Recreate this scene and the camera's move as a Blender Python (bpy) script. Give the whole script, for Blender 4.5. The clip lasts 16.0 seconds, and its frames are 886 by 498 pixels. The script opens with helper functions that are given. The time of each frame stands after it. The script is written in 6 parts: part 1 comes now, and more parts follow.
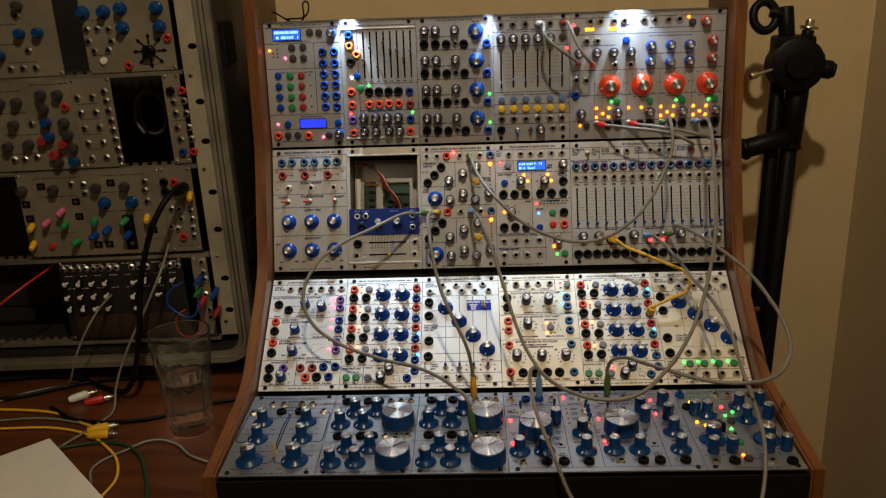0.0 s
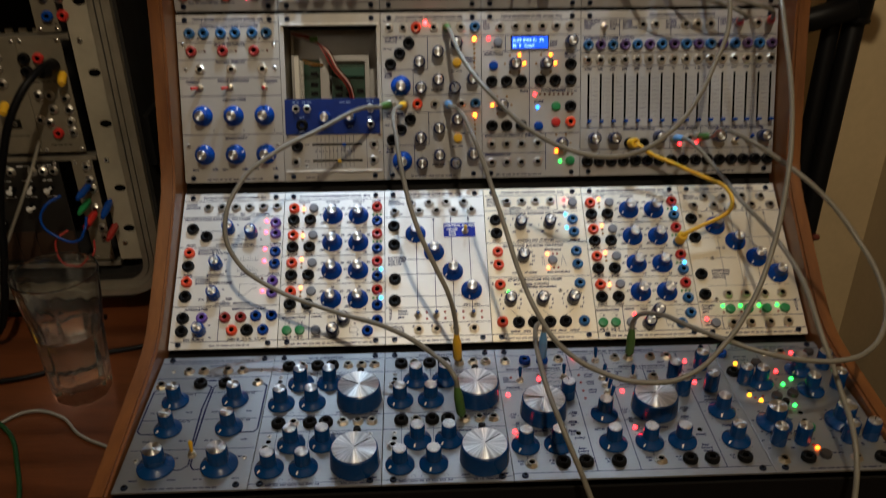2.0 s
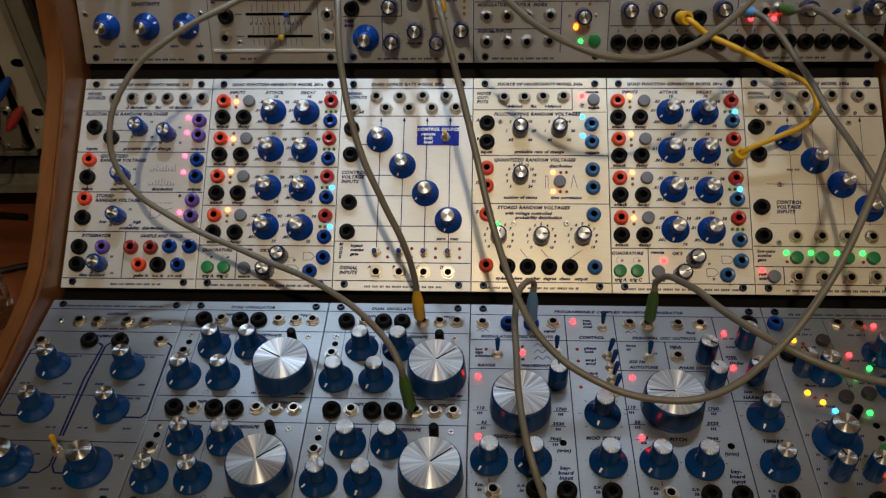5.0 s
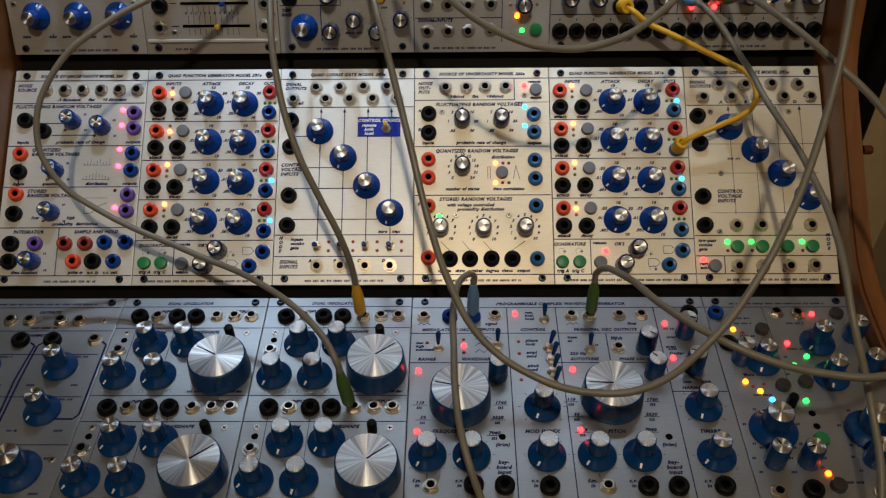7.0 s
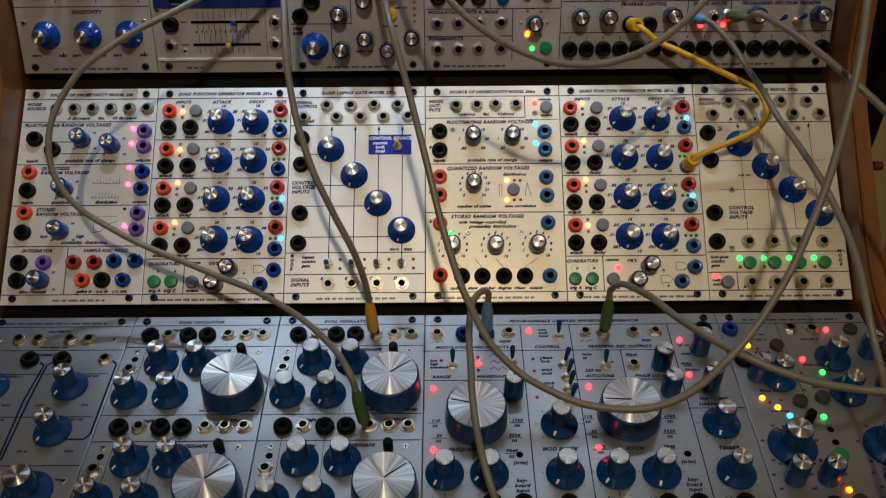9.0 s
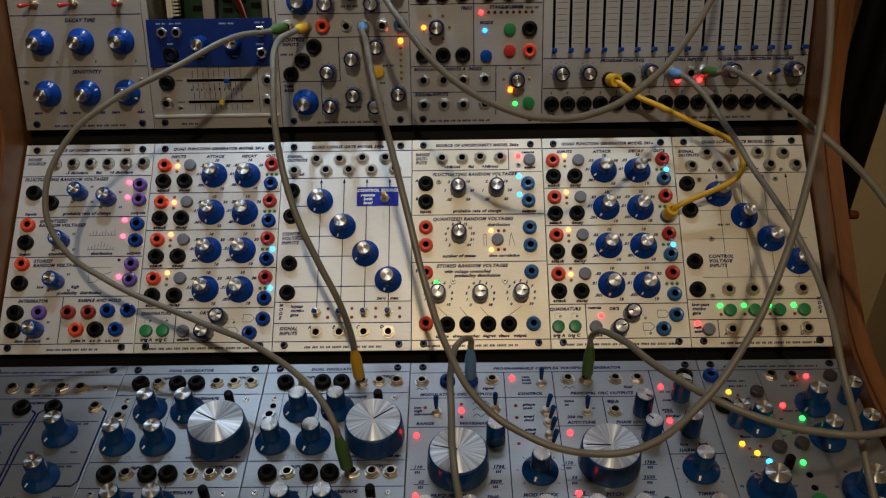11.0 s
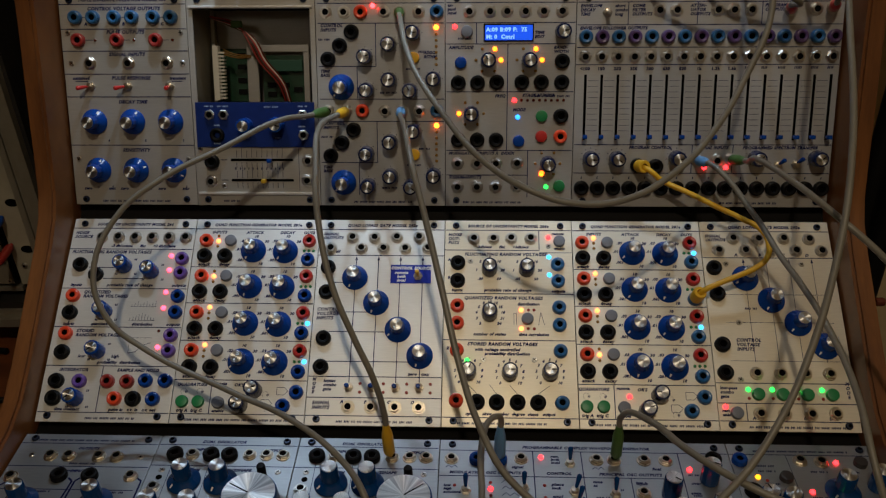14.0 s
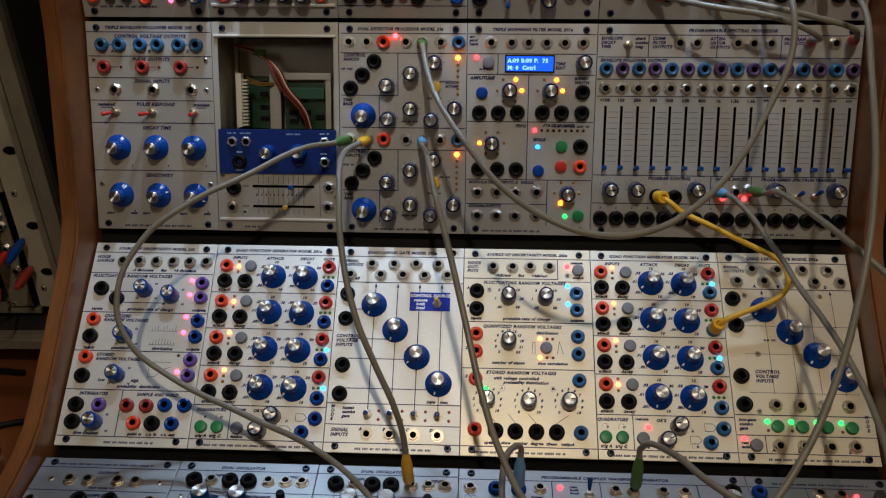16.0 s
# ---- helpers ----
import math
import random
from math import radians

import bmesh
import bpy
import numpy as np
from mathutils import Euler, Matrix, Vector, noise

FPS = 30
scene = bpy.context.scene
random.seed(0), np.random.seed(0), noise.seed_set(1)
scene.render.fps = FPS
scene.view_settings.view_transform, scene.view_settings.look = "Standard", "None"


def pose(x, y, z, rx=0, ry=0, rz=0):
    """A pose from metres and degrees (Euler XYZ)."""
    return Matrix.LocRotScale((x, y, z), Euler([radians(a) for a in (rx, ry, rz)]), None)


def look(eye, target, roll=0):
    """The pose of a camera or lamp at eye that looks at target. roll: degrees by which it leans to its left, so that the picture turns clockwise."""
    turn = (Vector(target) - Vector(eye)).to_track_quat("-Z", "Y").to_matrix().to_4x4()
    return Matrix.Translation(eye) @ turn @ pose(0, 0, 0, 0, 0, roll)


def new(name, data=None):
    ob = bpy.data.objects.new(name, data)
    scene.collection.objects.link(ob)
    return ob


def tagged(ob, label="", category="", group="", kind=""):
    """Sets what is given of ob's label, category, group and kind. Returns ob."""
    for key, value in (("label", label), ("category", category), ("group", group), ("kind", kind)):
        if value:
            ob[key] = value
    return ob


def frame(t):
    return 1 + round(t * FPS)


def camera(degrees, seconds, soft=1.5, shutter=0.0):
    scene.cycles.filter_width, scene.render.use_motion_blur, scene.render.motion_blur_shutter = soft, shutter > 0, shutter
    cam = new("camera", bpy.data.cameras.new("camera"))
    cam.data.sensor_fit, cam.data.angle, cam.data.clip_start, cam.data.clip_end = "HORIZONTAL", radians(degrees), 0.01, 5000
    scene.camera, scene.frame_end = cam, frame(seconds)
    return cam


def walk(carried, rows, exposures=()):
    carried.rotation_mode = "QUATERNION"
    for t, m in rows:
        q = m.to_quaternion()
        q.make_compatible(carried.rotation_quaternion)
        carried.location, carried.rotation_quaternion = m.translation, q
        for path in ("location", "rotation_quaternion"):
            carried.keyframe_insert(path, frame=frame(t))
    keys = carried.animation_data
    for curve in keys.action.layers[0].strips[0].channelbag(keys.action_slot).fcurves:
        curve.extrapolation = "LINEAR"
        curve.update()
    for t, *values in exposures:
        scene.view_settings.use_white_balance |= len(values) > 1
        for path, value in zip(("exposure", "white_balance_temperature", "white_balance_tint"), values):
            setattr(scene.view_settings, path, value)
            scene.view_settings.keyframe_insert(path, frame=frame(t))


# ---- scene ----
cam = camera(55.4, 16.0, soft=1.2, shutter=0.6)
ZT = 0.82  # height of the lower edge of the second panel row
PATH = [
    (0.0, -0.0326, -0.9961, 0.5173, 71.95, 1.91, 1.62),
    (0.5, -0.0323, -0.9490, 0.5044, 71.18, 1.90, 1.88),
    (1.0, -0.0401, -0.8339, 0.5087, 69.08, 1.50, -0.06),
    (1.5, -0.0664, -0.7517, 0.4943, 66.95, 1.34, -0.76),
    (2.0, -0.0794, -0.7016, 0.4855, 61.72, 0.08, -2.45),
    (2.5, -0.0379, -0.6346, 0.4740, 58.15, 0.55, 1.38),
    (3.0, -0.0127, -0.5878, 0.4771, 56.39, 0.70, 3.74),
    (5.5, 0.0151, -0.4529, 0.4427, 47.86, 1.69, 1.89),
    (6.0, 0.0226, -0.4441, 0.4391, 47.23, 0.83, 1.03),
    (6.5, 0.0277, -0.4577, 0.4440, 48.13, 0.89, 0.86),
    (7.0, 0.0313, -0.4611, 0.4491, 48.20, 0.64, 0.43),
    (7.5, 0.0339, -0.4601, 0.4407, 47.06, 0.57, -0.24),
    (8.0, 0.0243, -0.4582, 0.4347, 46.94, 0.74, -0.52),
    (8.5, 0.0150, -0.4599, 0.4398, 48.58, 0.59, -0.17),
    (9.0, 0.0158, -0.4622, 0.4445, 49.75, 0.44, -0.12),
    (9.5, 0.0209, -0.4632, 0.4464, 50.80, 0.65, 0.14),
    (10.0, 0.0271, -0.4681, 0.4477, 52.22, 0.95, 0.42),
    (12.5, 0.0360, -0.4826, 0.4540, 55.13, 1.08, -0.19),
    (13.0, 0.0337, -0.4855, 0.4537, 56.85, 1.35, 0.83),
    (13.5, 0.0290, -0.4875, 0.4583, 57.89, 1.08, 1.68),
    (14.0, 0.0253, -0.4879, 0.4639, 58.41, 0.82, 2.00),
    (14.5, 0.0184, -0.4895, 0.4667, 58.87, 0.35, 2.48),
    (15.0, 0.0143, -0.4913, 0.4678, 59.39, 0.32, 2.67),
    (15.5, 0.0128, -0.4896, 0.4696, 59.66, 0.29, 2.52),
    (16.0, 0.0122, -0.4890, 0.4704, 59.90, 0.40, 2.55),
]
walk(cam, [(t, pose(x, y, z + ZT, rx, ry, rz)) for t, x, y, z, rx, ry, rz in PATH],
     [(0, 0.38, 6900, 10), (1.0, 0.43, 6700, 10), (1.5, 0.33, 6500, 10), (3, 0.2, 6500, 10), (5.5, 0.02, 6500, 10), (9, 0.0, 6500, 10), (10, -0.05, 6550, 10), (12.5, -0.46, 6550, 10), (14.5, -0.47, 6450, 10), (16, 0.02, 6150, 10)])

# ---- light ----
world = bpy.data.worlds.new("world")
world.use_nodes = True
world.node_tree.nodes["Background"].inputs[0].default_value = (0.9, 0.75, 0.55, 1)
world.node_tree.nodes["Background"].inputs[1].default_value = 0.006
scene.world = world


def lamp(name, kind, m, watts, colour, **more):
    data = bpy.data.lights.new(name, kind)
    data.energy, data.color = watts, colour
    if kind == "AREA":
        data.shape, data.size, data.size_y = "RECTANGLE", more["size"], more["size_y"]
        data.spread = radians(more["spread"])
    elif kind == "SPOT":
        data.shadow_soft_size, data.spot_size, data.spot_blend = more["soft"], radians(more["cone"]), 0.6
    else:
        data.shadow_soft_size = more["soft"]
    ob = new(name, data)
    ob.matrix_world = m
    return ob


WARM, COOL = (1.0, 0.84, 0.61), (0.62, 0.8, 1.0)
lamp("ceiling_lamp", "SPOT", look((0.03, -0.93, 2.45), (0.0, -0.4, 0)), 36.0, WARM, soft=0.03, cone=150)
# unseen fill from behind, added to brighten the upper rows and the wall
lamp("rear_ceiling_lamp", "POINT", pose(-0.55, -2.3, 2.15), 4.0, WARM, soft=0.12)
lamp("bar_light", "AREA", look((0, 0.198, ZT + 0.494), (0, 0.060, ZT + -0.005)), 0.22, COOL, size=0.62, size_y=0.012, spread=100)
for x, strength, cone in ((-0.203, 2.5, 64), (-0.005, 1.6, 52), (0.188, 1.0, 44)):
    lamp("bar_spot", "SPOT", look((x, 0.216, ZT + 0.485), (x, 0.162, ZT - 0.015)), strength, COOL, soft=0.005, cone=cone)
# extra spot beside the third, added to brighten its pool on the panel
lamp("bar_spot", "SPOT", look((0.188, 0.197, ZT + 0.487), (0.19, 0.228, ZT + 0.395)), 0.75, COOL, soft=0.006, cone=84)



# ---- materials ----
def material(name, colour, rough=0.5, metal=0.0, coat=0.0, grain=0.0, scale=200.0, bump=0.0, stretch=(1, 1, 1), stain=0.0, aniso=0.0, spec=0.5):
    mat = bpy.data.materials.new(name)
    mat.use_nodes = True
    nt = mat.node_tree
    b = nt.nodes["Principled BSDF"]
    b.inputs["Base Color"].default_value = (*colour, 1)
    b.inputs["Roughness"].default_value = rough
    b.inputs["Metallic"].default_value = metal
    b.inputs["Coat Weight"].default_value = coat
    b.inputs["Specular IOR Level"].default_value = spec
    if aniso:
        b.inputs["Anisotropic"].default_value = aniso
        b.inputs["Anisotropic Rotation"].default_value = 0.25
        tan = nt.nodes.new("ShaderNodeTangent")
        tan.direction_type, tan.axis = "RADIAL", "Z"
        nt.links.new(tan.outputs[0], b.inputs["Tangent"])
    if grain or stain or bump:
        co = nt.nodes.new("ShaderNodeTexCoord")
        mp = nt.nodes.new("ShaderNodeMapping")
        mp.inputs["Scale"].default_value = stretch
        nt.links.new(co.outputs["Object"], mp.inputs[0])
        fine = nt.nodes.new("ShaderNodeTexNoise")
        fine.inputs["Scale"].default_value, fine.inputs["Detail"].default_value = scale, 4
        nt.links.new(mp.outputs[0], fine.inputs["Vector"])
        big = nt.nodes.new("ShaderNodeTexNoise")
        big.inputs["Scale"].default_value, big.inputs["Detail"].default_value = 14, 5
        nt.links.new(co.outputs["Object"], big.inputs["Vector"])

        def span(src, lo, hi):
            r = nt.nodes.new("ShaderNodeMapRange")
            r.inputs[1].default_value, r.inputs[2].default_value = 0.3, 0.7
            r.inputs[3].default_value, r.inputs[4].default_value = lo, hi
            nt.links.new(src, r.inputs[0])
            return r.outputs[0]

        mul = nt.nodes.new("ShaderNodeMath")
        mul.operation = "MULTIPLY"
        nt.links.new(span(fine.outputs[0], 1 - grain, 1 + grain), mul.inputs[0])
        nt.links.new(span(big.outputs[0], 1 - stain, 1 + stain * 0.5), mul.inputs[1])
        mix = nt.nodes.new("ShaderNodeVectorMath")
        mix.operation = "SCALE"
        mix.inputs[0].default_value = colour
        nt.links.new(mul.outputs[0], mix.inputs["Scale"])
        nt.links.new(mix.outputs[0], b.inputs["Base Color"])
        nt.links.new(span(big.outputs[0], max(rough - 0.08, 0.03), min(rough + 0.1, 1)), b.inputs["Roughness"])
        if bump:
            bp = nt.nodes.new("ShaderNodeBump")
            bp.inputs["Strength"].default_value, bp.inputs["Distance"].default_value = bump, 0.0005
            nt.links.new(fine.outputs[0], bp.inputs["Height"])
            nt.links.new(bp.outputs[0], b.inputs["Normal"])
    return mat


def glow(name, colour, strength):
    mat = bpy.data.materials.new(name)
    mat.use_nodes = True
    b = mat.node_tree.nodes["Principled BSDF"]
    b.inputs["Base Color"].default_value = (*colour, 1)
    b.inputs["Emission Color"].default_value = (*colour, 1)
    b.inputs["Emission Strength"].default_value = strength
    return mat


def wood(name, dark, light, rough, along):
    mat = bpy.data.materials.new(name)
    mat.use_nodes = True
    nt = mat.node_tree
    b = nt.nodes["Principled BSDF"]
    co, mp = nt.nodes.new("ShaderNodeTexCoord"), nt.nodes.new("ShaderNodeMapping")
    mp.inputs["Scale"].default_value = along
    nt.links.new(co.outputs["Object"], mp.inputs[0])
    n1, n2 = nt.nodes.new("ShaderNodeTexNoise"), nt.nodes.new("ShaderNodeTexNoise")
    n1.inputs["Scale"].default_value, n1.inputs["Detail"].default_value, n1.inputs["Distortion"].default_value = 6, 8, 0.6
    n2.inputs["Scale"].default_value, n2.inputs["Detail"].default_value = 60, 3
    nt.links.new(mp.outputs[0], n1.inputs["Vector"])
    nt.links.new(mp.outputs[0], n2.inputs["Vector"])
    add = nt.nodes.new("ShaderNodeMath")
    add.operation = "MULTIPLY_ADD"
    add.inputs[1].default_value = 0.35
    nt.links.new(n2.outputs[0], add.inputs[0])
    nt.links.new(n1.outputs[0], add.inputs[2])
    ramp = nt.nodes.new("ShaderNodeValToRGB")
    ramp.color_ramp.elements[0].position, ramp.color_ramp.elements[0].color = 0.45, (*dark, 1)
    ramp.color_ramp.elements[1].position, ramp.color_ramp.elements[1].color = 0.85, (*light, 1)
    nt.links.new(add.outputs[0], ramp.inputs[0])
    nt.links.new(ramp.outputs[0], b.inputs["Base Color"])
    b.inputs["Roughness"].default_value = rough
    bp = nt.nodes.new("ShaderNodeBump")
    bp.inputs["Strength"].default_value, bp.inputs["Distance"].default_value = 0.15, 0.0005
    nt.links.new(n2.outputs[0], bp.inputs["Height"])
    nt.links.new(bp.outputs[0], b.inputs["Normal"])
    return mat


ALU = material("panel_aluminium", (0.72, 0.71, 0.68), 0.45, 0.45, grain=0.05, scale=90, stretch=(1, 14, 1), stain=0.08)
ALUW = material("panel_aluminium_yellowed", (0.76, 0.69, 0.55), 0.45, 0.45, grain=0.05, scale=90, stretch=(1, 14, 1), stain=0.1)
ALUM = material("panel_aluminium_warm", (0.74, 0.7, 0.6), 0.45, 0.45, grain=0.05, scale=90, stretch=(1, 14, 1), stain=0.08)
# third row: the same aluminium, its weaker light put into a darker colour
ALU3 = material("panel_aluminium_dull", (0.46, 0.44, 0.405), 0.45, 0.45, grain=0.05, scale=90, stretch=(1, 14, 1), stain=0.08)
# first row: the bar's cool light is tinted into this darker aluminium
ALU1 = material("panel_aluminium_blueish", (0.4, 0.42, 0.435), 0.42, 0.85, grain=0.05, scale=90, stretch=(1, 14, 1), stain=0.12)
# third and fourth rows: aluminium darkened in the colour for their dimmer light
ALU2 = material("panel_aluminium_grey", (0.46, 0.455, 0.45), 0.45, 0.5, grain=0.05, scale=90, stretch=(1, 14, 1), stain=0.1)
SPUN = material("spun_aluminium", (0.78, 0.78, 0.76), 0.42, 1.0, aniso=0.93)


def spin(mat, lo, hi):
    """Radial streaks in the colour: turning marks plus the glints of turned metal."""
    nt = mat.node_tree
    co, gr, no, rg = (nt.nodes.new("ShaderNode" + k) for k in ("TexCoord", "TexGradient", "TexNoise", "ValToRGB"))
    gr.gradient_type = "RADIAL"
    no.noise_dimensions = "1D"
    no.inputs["Scale"].default_value, no.inputs["Detail"].default_value = 34, 4
    rg.color_ramp.elements[0].position, rg.color_ramp.elements[1].position = 0.36, 0.66
    rg.color_ramp.elements[0].color, rg.color_ramp.elements[1].color = (lo, lo, lo, 1), (hi, hi, hi * 0.98, 1)
    nt.links.new(co.outputs["Object"], gr.inputs[0])
    nt.links.new(gr.outputs[0], no.inputs["W"])
    nt.links.new(no.outputs[0], rg.inputs[0])
    nt.links.new(rg.outputs[0], nt.nodes["Principled BSDF"].inputs["Base Color"])


spin(SPUN, 0.5, 0.9)
STEEL = material("nickel", (0.62, 0.6, 0.56), 0.32, 1.0)
BRASS = material("brass_nickel", (0.62, 0.56, 0.46), 0.3, 1.0)
RAIL = material("black_rail", (0.006, 0.0055, 0.0055), 0.7, spec=0.15)
BLACK = material("black_plastic", (0.004, 0.004, 0.0045), 0.45, spec=0.14)
BORE = material("socket_bore", (0.003, 0.003, 0.003), 0.9, spec=0.02)
INK = material("navy_ink", (0.012, 0.016, 0.075), 0.8, spec=0.1)
INKB = material("black_ink", (0.01, 0.01, 0.012), 0.8, spec=0.1)
WHITE = material("white_paint", (0.8, 0.8, 0.78), 0.4)
PLASTIC = {
    "blue": material("blue_plastic", (0.005, 0.05, 0.28), 0.25, spec=0.22, grain=0.08, scale=300),
    "teal": material("slate_blue_plastic", (0.003, 0.045, 0.17), 0.27, spec=0.35, grain=0.08, scale=300),
    "dark": material("navy_plastic", (0.006, 0.014, 0.06), 0.25),
    "steelblue": material("steel_blue_plastic", (0.02, 0.12, 0.3), 0.3),
    "steel": material("grey_blue_plastic", (0.12, 0.17, 0.28), 0.35),
    "orange": material("vermilion_plastic", (0.8, 0.07, 0.022), 0.32),
    "apricot": material("apricot_plastic", (0.85, 0.25, 0.05), 0.35),
    "red": material("red_plastic", (0.5, 0.025, 0.02), 0.32),
    "darkred": material("dark_red_plastic", (0.3, 0.025, 0.02), 0.35),
    "purple": material("violet_plastic", (0.14, 0.07, 0.36), 0.32),
    "green": material("green_plastic", (0.015, 0.22, 0.07), 0.38),
    "olive": material("olive_green_sleeve", (0.06, 0.14, 0.03), 0.5),
    "grey": material("grey_button", (0.17, 0.18, 0.21), 0.5),
    "darkgrey": material("dark_button", (0.035, 0.03, 0.03), 0.4),
    "yellow": material("yellow_plastic", (0.75, 0.43, 0.022), 0.4),
    "amber": material("amber_lens", (0.28, 0.15, 0.04), 0.25),
    "brown": material("brown_lens", (0.1, 0.02, 0.012), 0.25),
    "white": material("white_plastic", (0.75, 0.74, 0.7), 0.4),
    "plum": material("plum_plastic", (0.085, 0.045, 0.13), 0.3),
    # blue of the third-row jacks, paled in the colour for their sheen
    "sky": material("dull_blue_plastic", (0.022, 0.1, 0.22), 0.3),
    "pink": material("pink_plastic", (0.55, 0.12, 0.25), 0.4),
    "strip": material("dull_green_strip", (0.02, 0.1, 0.07), 0.5),
    "lightblue": material("light_blue_sleeve", (0.12, 0.3, 0.55), 0.45),
}
LIGHT = {
    "red": glow("red_light", (1, 0.018, 0.022), 10), "pink": glow("pink_light", (1, 0.06, 0.12), 7),
    "amber": glow("amber_light", (1, 0.1, 0.006), 10), "orange": glow("orange_light", (1, 0.16, 0.008), 9),
    "yellow": glow("yellow_light", (1, 0.36, 0.012), 4), "warm": glow("warm_light", (1, 0.22, 0.06), 6),
    "green": glow("green_light", (0.03, 1, 0.1), 3.5), "blue": glow("blue_light", (0.02, 0.24, 1), 5),
    "hotred": glow("strong_red_light", (1, 0.012, 0.014), 40), "hotamber": glow("strong_amber_light", (1, 0.11, 0.004), 40),
    "ice": glow("ice_light", (0.04, 0.45, 1), 4.5), "white": glow("white_light", (1, 0.9, 0.8), 8),
}
LCD, LCDTEXT, LCDPLAIN = glow("lcd_blue", (0.004, 0.1, 1), 0.9), glow("lcd_text", (0.35, 0.75, 1), 0.9), glow("lcd_plain_blue", (0.012, 0.03, 1), 1.2)
WALNUT = wood("walnut_side", (0.11, 0.036, 0.01), (0.22, 0.082, 0.022), 0.4, (9, 1.2, 1.2))
DESK = wood("dark_varnished_table", (0.06, 0.017, 0.006), (0.125, 0.038, 0.013), 0.3, (0.8, 7, 7))
PLASTER = material("cream_plaster", (0.58, 0.45, 0.26), 0.85, grain=0.03, scale=120, bump=0.15, stain=0.05)
PLASTER2 = material("beige_plaster", (0.5, 0.4, 0.25), 0.85, grain=0.03, scale=120, bump=0.15, stain=0.05)
CORD = material("grey_cord", (0.2, 0.185, 0.15), 0.42, grain=0.1, scale=60)
CASE = material("black_case_shell", (0.015, 0.014, 0.013), 0.5, grain=0.2, scale=60, bump=0.4)
CASEALU = material("worn_aluminium", (0.33, 0.3, 0.24), 0.42, 0.7, grain=0.1, scale=60, stain=0.25)
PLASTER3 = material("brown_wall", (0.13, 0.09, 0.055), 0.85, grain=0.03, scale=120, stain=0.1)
PCB = material("green_board", (0.008, 0.045, 0.022), 0.4, grain=0.3, scale=120)
PAPER = material("white_card", (0.72, 0.7, 0.64), 0.6, grain=0.02, scale=80, stain=0.04)

# ---- mesh helpers ----
def mesh(name, bm, *mats):
    data = bpy.data.meshes.new(name)
    bm.normal_update()
    bm.to_mesh(data)
    bm.free()
    for m in mats:
        data.materials.append(m)
    return data


def smooth(data, angle=40):
    data.shade_smooth()
    data.set_sharp_from_angle(angle=radians(angle))
    return data


def box(bm, x0, x1, y0, y1, z0, z1, bevel=0.0, mat=0):
    geo = bmesh.ops.create_cube(bm, size=1)["verts"]
    bmesh.ops.scale(bm, vec=(x1 - x0, y1 - y0, z1 - z0), verts=geo)
    bmesh.ops.translate(bm, vec=((x0 + x1) / 2, (y0 + y1) / 2, (z0 + z1) / 2), verts=geo)
    faces = {f for v in geo for f in v.link_faces}
    for f in faces:
        f.material_index = mat
    if bevel:
        edges = {e for v in geo for e in v.link_edges}
        got = bmesh.ops.bevel(bm, geom=list(edges), offset=bevel, segments=2, affect="EDGES", profile=0.6)
        for f in got["faces"]:
            f.material_index = mat
    return geo


def lathe(bm, profile, n=20, mats=None, at=(0, 0, 0), flutes=0, depth=0.0):
    rings = []
    for r, z in profile:
        ring = []
        for k in range(n):
            a = 2 * math.pi * k / n
            rr = r
            if flutes and depth and r > 0:
                rr = r - depth * (0.5 + 0.5 * math.cos(flutes * a))
            ring.append(bm.verts.new((at[0] + rr * math.cos(a), at[1] + rr * math.sin(a), at[2] + z)))
        rings.append(ring)
    for i in range(len(rings) - 1):
        for k in range(n):
            f = bm.faces.new((rings[i][k], rings[i][(k + 1) % n], rings[i + 1][(k + 1) % n], rings[i + 1][k]))
            f.material_index = mats[i] if mats else 0
    f = bm.faces.new(rings[-1])
    f.material_index = mats[-1] if mats else 0
    return rings


def part(name, bm, mat, parent, label=""):
    ob = new(name, bm if isinstance(bm, bpy.types.Mesh) else mesh(name, bm, *(mat if isinstance(mat, (list, tuple)) else (mat,))))
    ob.parent = parent
    return tagged(ob, label)


def tube(name, pts, radius, mat, parent=None, label="", cyclic=False, res=6, order=4):
    cu = bpy.data.curves.new(name, "CURVE")
    cu.dimensions, cu.bevel_depth, cu.bevel_resolution, cu.resolution_u, cu.use_fill_caps = "3D", radius, 2, res, True
    sp = cu.splines.new("BEZIER")
    sp.bezier_points.add(len(pts) - 1)
    for q, p in zip(sp.bezier_points, pts):
        q.co, q.handle_left_type, q.handle_right_type = p, "AUTO", "AUTO"
    sp.use_cyclic_u = cyclic
    cu.materials.append(mat)
    ob = new(name, cu)
    ob.parent = parent
    return tagged(ob, label)


def empty(name, m, label, category, group="", kind=""):
    ob = new(name)
    ob.empty_display_size = 0.02
    ob.matrix_world = m
    return tagged(ob, label, category, group, kind)


MM = 0.001

# ---- the room ----
def slab(name, x0, x1, y0, y1, z0, z1, mat, label, category):
    bm = bmesh.new()
    box(bm, x0, x1, y0, y1, z0, z1)
    return tagged(new(name, mesh(name, bm, mat)), label, category, kind="structure")


